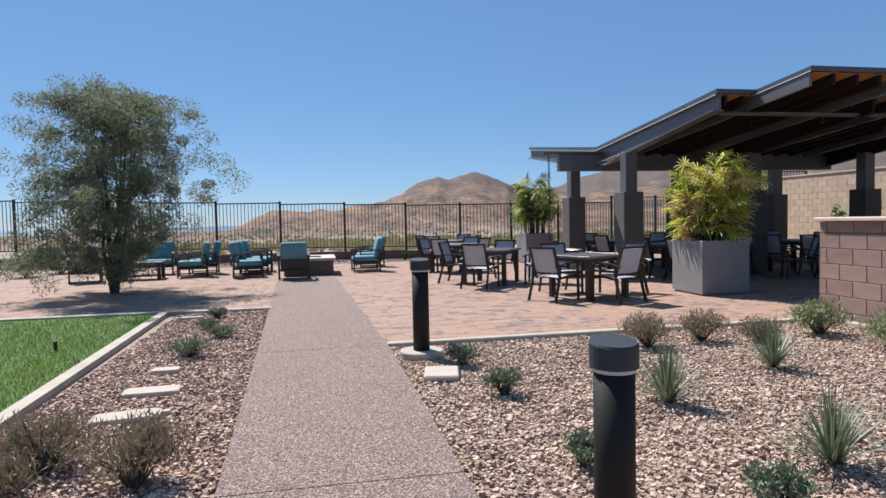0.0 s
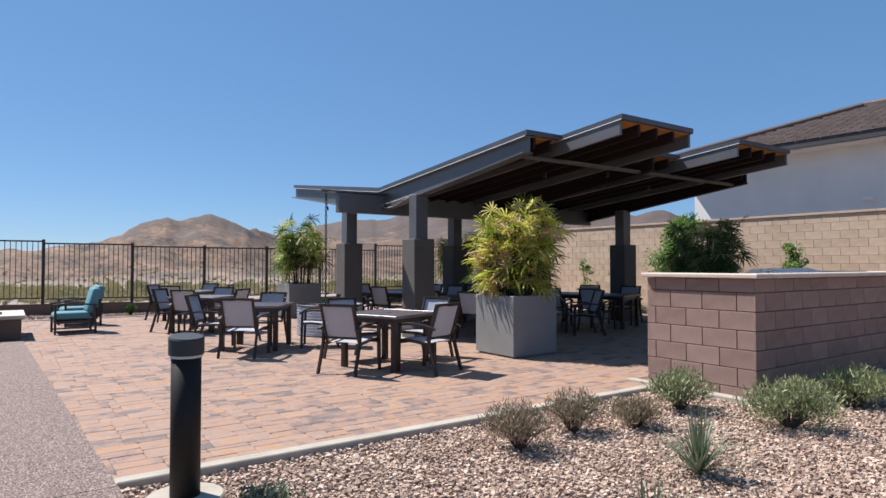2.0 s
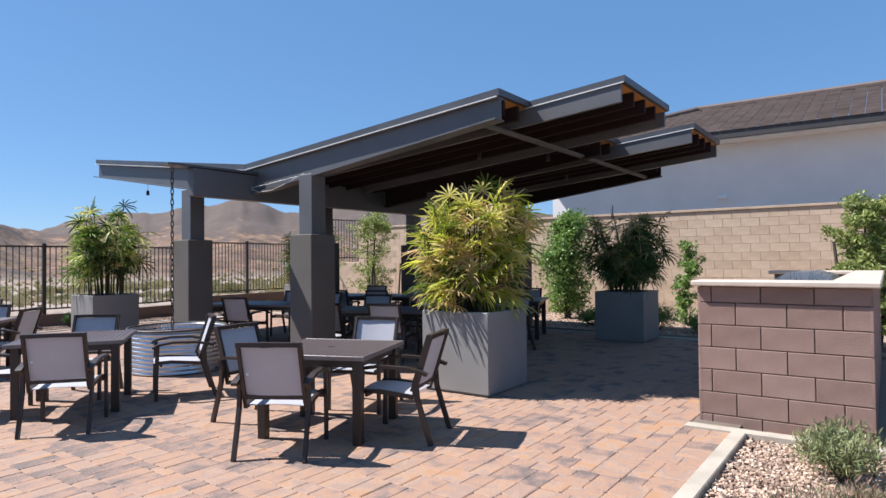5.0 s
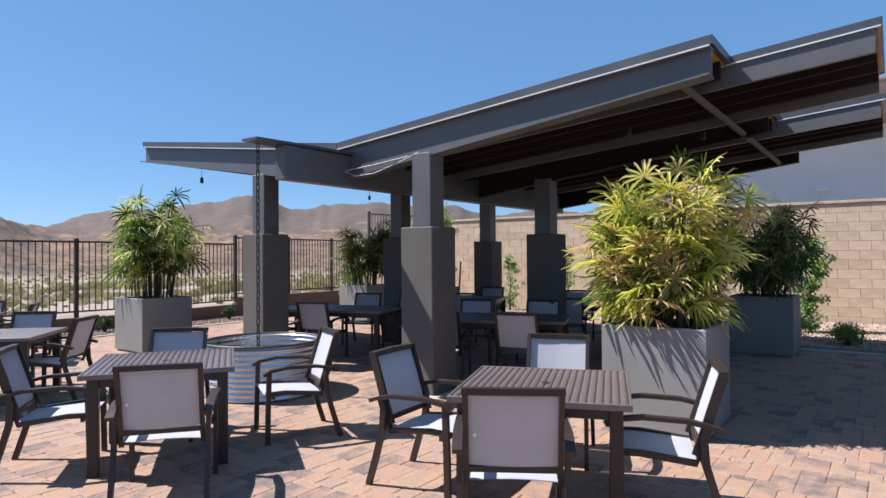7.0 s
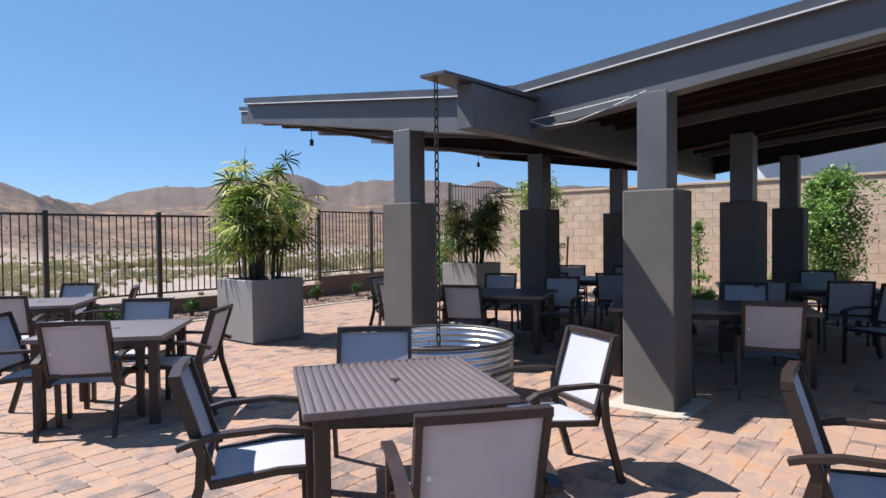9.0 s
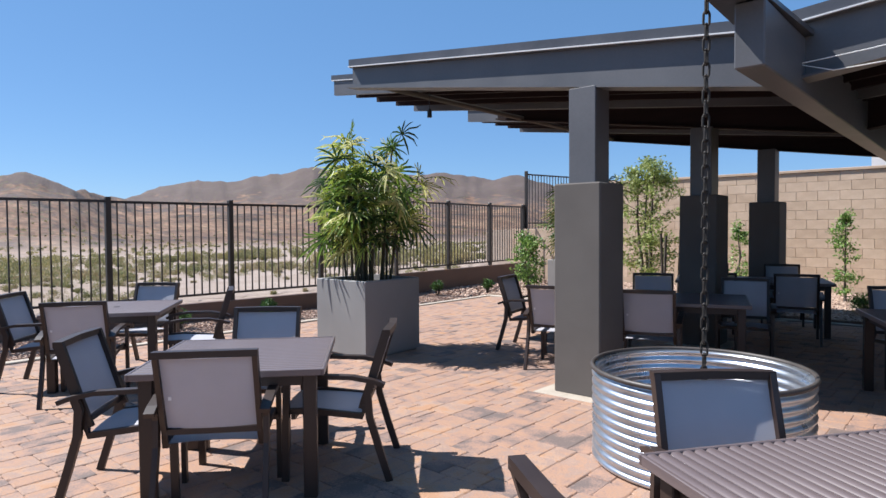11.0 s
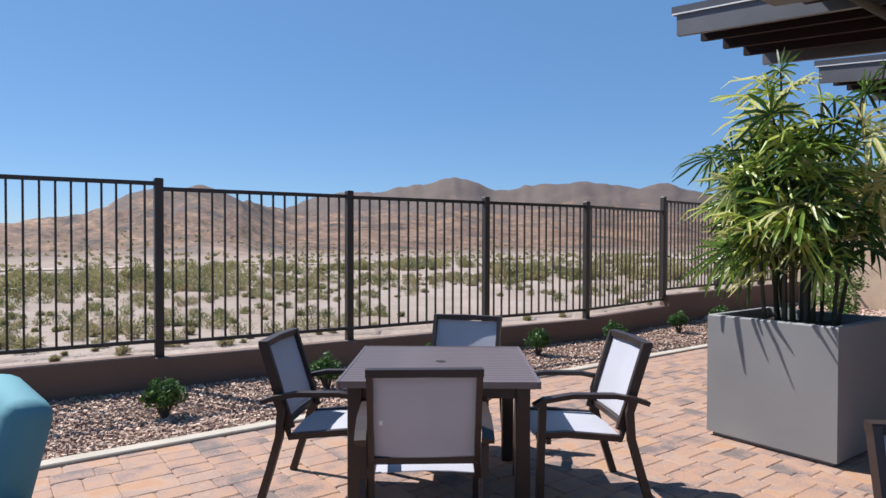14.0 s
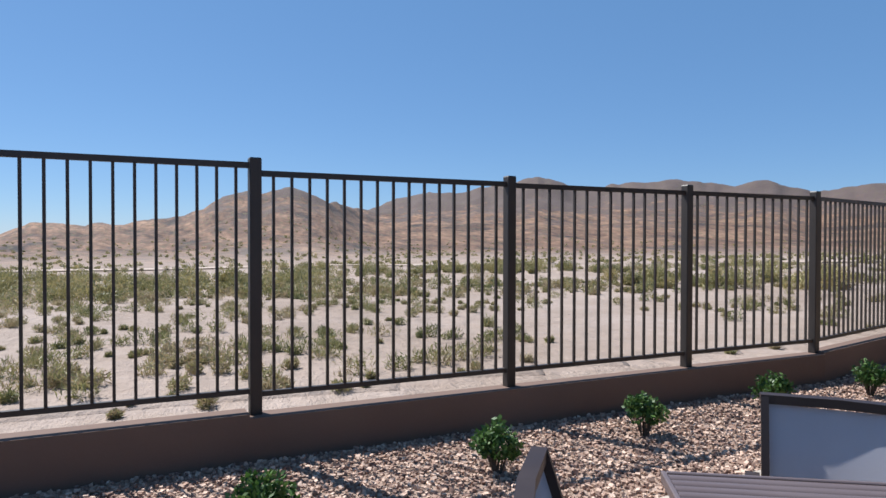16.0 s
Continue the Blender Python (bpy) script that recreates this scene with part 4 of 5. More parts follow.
for x, y, a in ((8.5, 12.0, 20), (11.5, 11.7, 18), (11.5, 14.75, 18)):
    w, l = Vector((math.cos(radians(a)), math.sin(radians(a)))), Vector((-math.sin(radians(a)), math.cos(radians(a))))
    for k, sd in ((-1, -0.78), (-1, 0.8), (1, 0.76), (1, -0.8)):
        p = Vector((x, y)) + w * abs(sd) * k + l * 0.48 * (1 if sd > 0 else -1)
        seat_at(p.x, p.y, a + (180 if k > 0 else 0) + 5 * sd)
seat_at(9.95, 10.55, 150)


# ---- leaf masses ----
def quads(c, d, s, ln, w):
    """Leaf quads: centres c, directions d, side vectors s, lengths and widths."""
    a, b = d * ln[:, None] / 2, s * w[:, None] / 2
    v = np.stack([c - a, c + b * 1.0, c + a, c - b * 1.0], 1)
    return v.reshape(-1, 3), np.arange(len(c) * 4).reshape(-1, 4)


def unit(v):
    return v / np.maximum(1e-6, np.linalg.norm(v, axis=1))[:, None]


def leaf_cloud(seed, centres, radii, per, ln, w, up=0.3, flat=1.0):
    rs = np.random.RandomState(seed)
    c = np.repeat(np.asarray(centres, float), per, 0)
    r = np.repeat(np.asarray(radii, float), per)
    off = unit(rs.normal(size=(len(c), 3))) * (rs.uniform(0.15, 1, len(c)) ** 0.5)[:, None] * r[:, None]
    off[:, 2] *= flat
    d = unit(off / np.maximum(r[:, None], 1e-3) * 0.7 + rs.normal(size=c.shape) * 0.7 + np.array([0, 0, up]))
    s = unit(np.cross(d, rs.normal(size=c.shape)))
    k = rs.uniform(0.65, 1.3, len(c))
    return quads(c + off, d, s, ln * k, w * k)


def fan_leaves(seed, canes, droop=0.5):
    """Fan fronds: each given by its hub, direction, radius."""
    rs = np.random.RandomState(seed)
    V, F = [], []
    for hub, d, rad in canes:
        d = Vector(d).normalized()
        s = d.cross(Vector((0, 0, 1)))
        s = (s if s.length > 0.1 else Vector((1, 0, 0))).normalized()
        n = s.cross(d).normalized()
        roll = rs.normal() * 0.75
        s, n = s * math.cos(roll) + n * math.sin(roll), n * math.cos(roll) - s * math.sin(roll)
        k = rs.randint(8, 13)
        hv = len(V)
        V.append(Vector(hub))
        for i in range(k):
            a = radians(-115 + 230 * i / (k - 1) + rs.uniform(-6, 6))
            ld = (d * math.cos(a) + s * math.sin(a)).normalized()
            ls = n.cross(ld).normalized()
            L = rad * (1 - 0.25 * abs(a) / 1.8) * rs.uniform(0.85, 1.12)
            w = (0.0118 + 0.006 * rs.rand()) * (rad / 0.36) ** 0.8
            b = len(V)
            for q, (t, ww) in enumerate(((0.06, 0.4), (0.4, 1.0), (0.78, 0.9), (1.0, 0.3))):
                p = Vector(hub) + ld * L * t + n * (0.05 * L * t) - Vector((0, 0, 1)) * droop * L * t * t * (0.6 + 0.5 * rs.rand())
                fold = n * (-0.35 * w * ww)
                V += [p - ls * w * ww + fold * -1, p + fold, p + ls * w * ww + fold * -1]
            F.append((hv, b, b + 1, b + 2))
            for q in range(3):
                o = b + 3 * q
                F += [(o, o + 1, o + 4, o + 3), (o + 1, o + 2, o + 5, o + 4)]
    return V, F


def planter(x, y, h, w, label):
    p = thing("planter", label, "planter", pose(x, y, 0), "square planters")
    a, t = w / 2, 0.045
    bm = bmesh.new()
    rings = [[(-s, -s, z), (s, -s, z), (s, s, z), (-s, s, z)] for s, z in ((a - 0.03, 0.0), (a - 0.03, 0.03), (a, 0.031), (a, h - 0.008), (a - 0.008, h), (a - t, h), (a - t, h - 0.12))]
    vs = [[bm.verts.new(c) for c in r] for r in rings]
    for r0, r1 in zip(vs, vs[1:]):
        for k in range(4):
            bm.faces.new((r0[k], r0[(k + 1) % 4], r1[(k + 1) % 4], r1[k]))
    bm.faces.new(vs[0][::-1])
    part("pot", bm, M_planter, p)
    bm = bmesh.new()
    bmesh.ops.create_grid(bm, x_segments=10, y_segments=10, size=a - t)
    for v in bm.verts:
        v.co.z = h - 0.07 + 0.025 * noise.noise((v.co.x * 6 + x, v.co.y * 6, 0))
    part("soil", bm, M_potsoil, p)
    return p


def palm(seed, x, y, z, canes, height, spread, material, label, rad=0.36, droop=0.5, low=0.25, least=0.35, fans_to=7):
    rs = np.random.RandomState(seed)
    p = thing("lady_palm", label, "potted palm", pose(x, y, z), "lady palms")
    bm = bmesh.new()
    fans = []
    for i in range(canes):
        a, r0 = rs.uniform(0, 2 * math.pi), 0.27 * math.sqrt(rs.rand())
        hgt = height * rs.uniform(least, 1.0) * (1 - 0.15 * r0 / 0.27)
        lean = spread * (0.15 + 0.85 * rs.rand() ** 1.3) * 0.55
        bx0, by0 = r0 * math.cos(a), r0 * math.sin(a)
        tip = Vector((bx0 + lean * math.cos(a), by0 + lean * math.sin(a), hgt * 0.86))
        mid = Vector((bx0 + lean * 0.3 * math.cos(a), by0 + lean * 0.3 * math.sin(a), hgt * 0.45))
        rod(bm, [(bx0, by0, -0.06), mid, tip], [0.015, 0.012, 0.007], 5)
        nf = rs.randint(fans_to - 3, fans_to)
        for k in range(nf):
            u = low + (1 - low) * (k + rs.rand() * 0.6) / nf
            q = Vector((bx0, by0, 0)).lerp(mid, min(1, u * 2)) if u < 0.5 else mid.lerp(tip, (u - 0.5) * 2)
            fa = a + rs.normal() * 1.0
            el = rs.uniform(-0.15, 0.95) + 0.6 * max(0, u - 0.55)
            d = Vector((math.cos(fa) * math.cos(el), math.sin(fa) * math.cos(el), math.sin(el)))
            pet = rs.uniform(0.10, 0.26)
            rod(bm, [q, q + d * pet], 0.004, 4)
            fans.append((q + d * pet, d + Vector((0, 0, -0.15)), rad * rs.uniform(0.75, 1.15)))
        fans.append((tip, (rs.normal() * 0.25, rs.normal() * 0.25, 1.0), rad * 0.85))
    tagged(part("cane_clump", bm, M_cane, p), kind="stuff")
    V, F = fan_leaves(seed + 1, fans, droop)
    tagged(raw("fronds", V, F, material, p), kind="stuff")
    return p


planter(7.13, 9.36, 0.91, 0.88, "large square grey planter holding a sunburnt palm")
planter(7.01, 17.84, 0.885, 0.87, "large square grey planter holding a green palm")
planter(12.25, 17.85, 0.89, 0.88, "large square grey planter near the back kerb")
planter(12.25, 9.33, 0.89, 0.88, "large square grey planter in the pavilion's shade")
palm(11, 7.13, 9.36, 0.85, 34, 1.9, 0.62, M_palm_y, "bushy yellow-green sunburnt lady palm", 0.275, 0.36, 0.12, fans_to=13)
palm(23, 7.01, 17.84, 0.83, 25, 2.25, 0.68, M_palm_g, "tall glossy green lady palm with drooping fans", 0.325, 0.45, 0.36, 0.5, 9)
palm(35, 12.25, 17.85, 0.83, 24, 1.85, 0.62, M_palm_d, "olive-green lady palm with bare lower canes", 0.3, 0.5, 0.36, 0.5, 9)
palm(47, 12.25, 9.33, 0.83, 36, 1.8, 0.8, M_palm_d, "dark green lady palm in shade", 0.3, 0.5, 0.3, fans_to=9)

# ---- stock tank and rain chain ----
tank = thing("stock_tank", "round corrugated galvanised stock tank catching rain", "stock tank", pose(5.93, 13.55, 0))
prof = [(0.0, 0.01), (0.62, 0.01)]
for k in range(61):
    z = 0.01 + 0.57 * k / 60
    prof.append((0.64 + 0.010 * math.sin(2 * math.pi * k / 60 * 10), z))
prof += [(0.63, 0.58)] + [(0.615 + 0.010 * math.sin(2 * math.pi * k / 60 * 10), 0.01 + 0.57 * k / 60) for k in range(59, 8, -1)]
part("shell", lathe(bmesh.new(), prof, 64), M_galv, tank, "", True)
bm = bmesh.new()
R1 = [[bm.verts.new(((0.645 + 0.016 * math.cos(b)) * math.cos(a), (0.645 + 0.016 * math.cos(b)) * math.sin(a), 0.585 + 0.016 * math.sin(b))) for b in np.arange(6) * math.pi / 3] for a in np.arange(64) * 2 * math.pi / 64]
for i in range(64):
    for k in range(6):
        bm.faces.new((R1[i][k], R1[(i + 1) % 64][k], R1[(i + 1) % 64][(k + 1) % 6], R1[i][(k + 1) % 6]))
part("rolled_rim", bm, M_rim, tank, "dark rolled rim", True)
rs = np.random.RandomState(5)


def stones(name, pts, sizes, seed, material, parent=None):
    """Angular stones, each a jittered block, in one mesh."""
    rs = np.random.RandomState(seed)
    n = len(pts)
    base = np.array([(-1, -1, -1), (1, -1, -1), (1, 1, -1), (-1, 1, -1), (-1, -1, 1), (1, -1, 1), (1, 1, 1), (-1, 1, 1)], float) * 0.62
    v = base[None] * rs.uniform(0.55, 1.25, (n, 8, 3)) * rs.uniform(0.6, 1.3, (n, 1, 3))
    a, b = rs.uniform(0, 6.283, n), rs.normal(0, 0.5, n)
    ca, sa, cb, sb = np.cos(a)[:, None], np.sin(a)[:, None], np.cos(b)[:, None], np.sin(b)[:, None]
    x, y, z = v[..., 0], v[..., 1], v[..., 2] * 0.75
    y, z = y * cb - z * sb, y * sb + z * cb
    x, y = x * ca - y * sa, x * sa + y * ca
    v = np.stack([x, y, z], -1) * sizes[:, None, None] + np.asarray(pts)[:, None, :]
    f = np.array([(3, 2, 1, 0), (4, 5, 6, 7), (0, 1, 5, 4), (1, 2, 6, 5), (2, 3, 7, 6), (3, 0, 4, 7)])
    F = (f[None] + (np.arange(n) * 8)[:, None, None]).reshape(-1, 4)
    return raw(name, v.reshape(-1, 3), F, material, parent)


pp = rs.uniform(-0.55, 0.55, (420, 2))
pp = pp[np.hypot(pp[:, 0], pp[:, 1]) < 0.5]
ob = stones("river_stones", np.c_[pp, 0.31 + rs.uniform(0, 0.03, len(pp))], rs.uniform(0.03, 0.06, len(pp)), 3, M_gravel_d, tank)
tagged(ob, "grey-brown river stones", kind="stuff")
part("stone_bed", B(-0.42, 0.42, -0.42, 0.42, 0.2, 0.3), M_gravelbed, tank)
chain = thing("rain_chain", "dark iron link rain chain hanging from the gutter", "rain chain", pose(5.798, 13.47, 0))
bm = bmesh.new()
link = []
for i in range(16):
    a = 2 * math.pi * i / 16
    link.append((0.018 * math.cos(a), 0, 0.028 * math.sin(a) + (0.018 if math.sin(a) > 0 else -0.018)))
rod(bm, link + [link[0]], 0.0075, 6)
lm = mesh_of("link", bm)
for k in range(33):
    ob = part("link", lm, M_chain, chain)
    ob.matrix_basis = pose(0, 0, 0.36 + k * 0.0755, 0, 0, 90 * (k % 2))


# ---- bollards, slabs ----
def bollard(x, y, z=0.0):
    b = thing("path_light_bollard", "dark bronze round bollard path light with slanted cap", "bollard light", pose(x, y, z), "bollard lights")
    part("footing", lathe(bmesh.new(), [(0.22, -0.05), (0.22, 0.02), (0.21, 0.03), (0.0, 0.03)], 24), M_conc, b)
    part("shaft", lathe(bmesh.new(), [(0.083, 0.03), (0.083, 0.82)], 28), M_boll, b, "", True)
    part("louvre", lathe(bmesh.new(), [(0.072, 0.82), (0.088, 0.823), (0.088, 0.837), (0.072, 0.84)], 28), M_lens, b, "pale frosted light ring")
    cp = lathe(bmesh.new(), [(0.098, 0.84), (0.099, 0.935), (0.093, 0.945), (0.0, 0.945)], 28)
    for v in cp.verts:
        if v.co.z > 0.92:
            v.co.z += 0.12 * v.co.y
    part("cap", cp, M_bollcap, b)


bollard(1.49, 5.90, 0.01)
bollard(1.65, 2.05, -0.102)


def slab(x, y, lx, ly, rot, name="stepping_stone", label="flat pale sandstone stepping stone in the gravel"):
    rs = np.random.RandomState(int(abs(x * 100 + y * 10)))
    bm = bmesh.new()
    pts = [(math.copysign(abs(math.cos(a)) ** 0.32, math.cos(a)) * lx / 2 * rs.uniform(0.97, 1.02), math.copysign(abs(math.sin(a)) ** 0.32, math.sin(a)) * ly / 2 * rs.uniform(0.96, 1.02)) for a in np.arange(20) * math.pi / 10 + 0.05]
    lo, hi = [bm.verts.new((a, b, -0.04)) for a, b in pts], [bm.verts.new((a, b, 0.004)) for a, b in pts]
    up = [bm.verts.new((a * 0.96, b * 0.94, 0.012)) for a, b in pts]
    n = len(pts)
    for k in range(n):
        bm.faces.new((lo[k], lo[(k + 1) % n], hi[(k + 1) % n], hi[k])), bm.faces.new((hi[k], hi[(k + 1) % n], up[(k + 1) % n], up[k]))
    bm.faces.new(up)
    ob = part(name, bm, M_slab)
    ob.matrix_basis = pose(x, y, 0, 0, 0, rot)
    tagged(ob, label, "stone slab", "stepping stones")


for x, y, lx, ly, r in ((-0.87, 4.46, 0.46, 0.22, 8), (-0.87, 5.14, 0.44, 0.22, 2), (-0.93, 5.9, 0.25, 0.16, 0), (-1.35, 9.3, 0.35, 0.14, 5), (-0.62, 4.5, 0.07, 0.06, 20)):
    slab(x, y, lx, ly, r)
vb_ = thing("valve_box", "tan plastic irrigation valve box lid", "valve box", pose(1.52, 5.02, 0, 0, 0, -12))
part("lid", B(-0.15, 0.15, -0.19, 0.19, -0.02, 0.03, 0.012), M_slab, vb_)


# ---- lounge ----
def cushion(x0, x1, y0, y1, z0, z1, r=0.065):
    bm = B(x0, x1, y0, y1, z0, z1)
    bmesh.ops.bevel(bm, geom=bm.edges[:], offset=r, segments=3, affect="EDGES", profile=0.5)
    return bm


def lounge(m, w=0.62, label="turquoise cushioned patio lounge chair with dark metal frame", name="lounge_chair"):
    c = thing(name, label, "lounge chair", m, "lounge seats")
    h = w / 2
    tilt = Matrix.Translation((0, -0.26, 0.42)) @ pose(0, 0, 0, 14) @ Matrix.Translation((0, 0.26, -0.42))
    part("seat_cushion", cushion(-h, h, -0.28, 0.36, 0.28, 0.43), M_cushion, c, "", True)
    bm = cushion(-h, h, -0.36, -0.2, 0.40, 0.92)
    bmesh.ops.transform(bm, matrix=tilt, verts=bm.verts[:])
    part("back_cushion", bm, M_cushion, c, "", True)
    for s in (-1, 1):
        part("armrest", bar(bmesh.new(), [(s * (h + 0.04), -0.38, 0.57), (s * (h + 0.04), 0.1, 0.61), (s * (h + 0.04), 0.38, 0.58)], 0.06, 0.03), M_alu, c)
        part("leg", bar(bmesh.new(), [(s * (h + 0.035), 0.34, 0), (s * (h + 0.035), 0.34, 0.58)], 0.04, 0.04), M_alu, c)
        part("leg", bar(bmesh.new(), [(s * (h + 0.035), -0.36, 0), (s * (h + 0.035), -0.34, 0.57)], 0.04, 0.04), M_alu, c)
        part("floor_rail", bar(bmesh.new(), [(s * (h + 0.035), -0.36, 0.06), (s * (h + 0.035), 0.34, 0.06)], 0.03, 0.03), M_alu, c)
    part("seat_frame", B(-h - 0.02, h + 0.02, -0.36, 0.34, 0.21, 0.27, 0.006), M_alu, c)
    bm = B(-h, h, -0.41, -0.385, 0.28, 0.5, 0.004)
    part("back_panel", bm, M_alu, c)
    return c


L0 = lounge(pose(-0.10, 15.22, 0, 0, 0, 4))
for x, y, r in ((1.75, 16.75, 92), (2.0, 18.42, 97), (-1.28, 16.3, -82), (-1.2, 17.15, -86), (-1.15, 18.0, -88), (-2.75, 17.0, 98), (-2.6, 17.8, 94)):
    copy_thing(L0, pose(x, y, 0, 0, 0, r))
lounge(pose(-4.15, 18.2, 0, 0, 0, 182), 1.35, "turquoise cushioned patio loveseat with dark frame", "loveseat")
copy_thing(L0, pose(-5.2, 16.6, 0, 0, 0, 20))
ct = thing("coffee_table", "dark bronze low patio coffee table", "table", pose(-3.95, 16.75, 0, 0, 0, 3))
part("tabletop", B(-0.55, 0.55, -0.35, 0.35, 0.40, 0.44, 0.006), M_alu, ct)
for sx in (-1, 1):
    for sy in (-1, 1):
        part("leg", B(sx * 0.48 - 0.04, sx * 0.48 + 0.04, sy * 0.28 - 0.04, sy * 0.28 + 0.04, 0, 0.40, 0.004), M_alu, ct)
pit = thing("fire_pit", "low square block fire pit with pale stone cap", "fire pit", pose(0.25, 16.65, 0))
part("base", B(-0.62, 0.62, -0.78, 0.78, 0, 0.38, 0.01), M_lowwall, pit)
bm = bmesh.new()
for x0, x1, y0, y1 in ((-0.68, 0.68, -0.84, -0.42), (-0.68, 0.68, 0.42, 0.84), (-0.68, -0.32, -0.42, 0.42), (0.32, 0.68, -0.42, 0.42)):
    bx(bm, x0, x1, y0, y1, 0.38, 0.45, 0.008)
part("cap", bm, M_cap, pit)
part("burner_tray", B(-0.32, 0.32, -0.42, 0.42, 0.381, 0.41), M_black, pit)

# ---- trees and shrubs ----
def tree(seed, x, y, z, trunks, height, spread, crown_z, leaves, ln, w, material, label, name="tree", clumps=120, clump_r=0.28, lean=(0, 0), bark=None):
    """Tapered stems with limbs; leaves gather in clumps at the limbs' ends."""
    rs = np.random.RandomState(seed)
    t = thing(name, label, "tree" if height > 2 else "shrub", pose(x, y, z))
    bm = bmesh.new()
    ends = []
    for k in range(trunks):
        a = 2 * math.pi * k / trunks + rs.uniform(-0.5, 0.5)
        r0 = (0.025 if trunks < 5 else 0.014) * height / 2.5 * rs.uniform(0.8, 1.2)
        sp = spread * rs.uniform(0.1, 0.42)
        p = [Vector((0.05 * math.cos(a), 0.05 * math.sin(a), -0.05))]
        for q in (0.25, 0.5, 0.75):
            p.append(Vector((sp * q * math.cos(a) + rs.normal() * 0.05 + lean[0] * q, sp * q * math.sin(a) + rs.normal() * 0.05 + lean[1] * q, height * q * rs.uniform(0.9, 1.05))))
        p.append(Vector((sp * 1.1 * math.cos(a) + lean[0], sp * 1.1 * math.sin(a) + lean[1], height * rs.uniform(0.85, 0.98))))
        rod(bm, p, [r0 * 1.6, r0 * 1.2, r0 * 0.85, r0 * 0.5, r0 * 0.15], 7)
        nb = max(4, clumps // trunks)
        for i in range(nb):
            u = rs.uniform(crown_z / height, 1.0)
            j = min(3, int(u * 4))
            q = p[j].lerp(p[j + 1], u * 4 - j)
            env = math.sin(math.pi * min(1, max(0.08, (u * height - crown_z * 0.6) / (height - crown_z * 0.6))) ** 0.8) ** 0.6
            ba = rs.uniform(0, 2 * math.pi)
            ll = spread * (0.25 + 0.75 * rs.rand() ** 0.7) * (0.1 + 0.95 * env) * (0.85 + 0.9 * noise.noise((ba * 1.3, u * 3.0, seed)))
            e = q + Vector((ll * math.cos(ba), ll * math.sin(ba), ll * rs.uniform(-0.12, 0.45)))
            if i % 2 == 0:
                rod(bm, [q, q.lerp(e, 0.5) + Vector((0, 0, 0.08 * ll)), e], [r0 * 0.3, r0 * 0.18, 0.003], 4)
            ends.append(e)
            if rs.rand() < 0.6:
                ends.append(q.lerp(e, rs.uniform(0.4, 0.8)))
    part("trunk", bm, bark or M_bark, t)
    V, F = leaf_cloud(seed + 5, ends, [clump_r * k for k in np.random.RandomState(seed + 9).uniform(0.5, 1.25, len(ends))], max(4, leaves // len(ends)), ln, w, 0.1, 0.8)
    tagged(raw("crown", V, F, material, t), kind="stuff")
    return t


tree(101, -3.58, 13.4, 0, 8, 4.25, 2.1, 0.3, 88000, 0.074, 0.0195, M_olive, "multi-stemmed grey-green desert willow tree", clumps=260, clump_r=0.3, lean=(0.1, 0))
tree(111, 14.9, 11.7, 0.06, 3, 2.6, 0.62, 0.25, 14000, 0.075, 0.036, M_shrub, "bushy light green young tree against the block wall", clumps=260, clump_r=0.24)
tree(113, 14.4, 17.5, 0.06, 3, 3.0, 0.75, 0.4, 7000, 0.075, 0.032, M_young, "airy light green young tree by the block wall", clumps=110, clump_r=0.2)
tree(117, 13.0, 5.6, 0.0, 3, 2.6, 0.7, 0.3, 17000, 0.07, 0.03, M_young, "staked light green young tree", clumps=140, clump_r=0.17)
tree(119, 14.9, 8.95, 0.06, 2, 1.95, 0.24, 0.1, 3200, 0.07, 0.034, M_shrub, "slender bright green sapling", clumps=60, clump_r=0.13)
tree(121, 14.6, 20.6, 0.0, 3, 1.35, 0.42, 0.1, 3000, 0.07, 0.036, M_shrub, "bright green leafy shrub", "shrub", clumps=70, clump_r=0.16)
tree(123, 15.6, 14.2, 0.06, 2, 1.7, 0.28, 0.2, 1300, 0.07, 0.03, M_shrub, "thin bright green sapling by the block wall", clumps=50, clump_r=0.13)
tree(125, 16.3, 12.6, 0.06, 2, 1.3, 0.3, 0.1, 1500, 0.07, 0.03, M_shrub, "thin bright green sapling by the block wall", clumps=40, clump_r=0.13)
tree(127, 16.4, 16.3, 0.06, 2, 1.5, 0.3, 0.1, 1200, 0.07, 0.03, M_shrub, "thin bright green sapling by the block wall", clumps=40, clump_r=0.13)
for x, y, dx, dy, h in ((12.75, 5.95, -0.12, 0.16, 1.72), (13.25, 5.2, 0.36, -0.42, 1.75), (14.0, 17.0, -0.15, 0, 1.4), (15.0, 17.1, 0.15, 0, 1.4), (13.5, 16.8, 0.1, 0, 1.3)):
    ob = part("tree_stake", rod(bmesh.new(), [(0, 0, -0.1), (dx, dy, h)], 0.025, 7), M_bark)
    ob.matrix_basis = pose(x, y, 0)
    tagged(ob, "leaning brown wooden tree stake", "stake", "tree stakes")


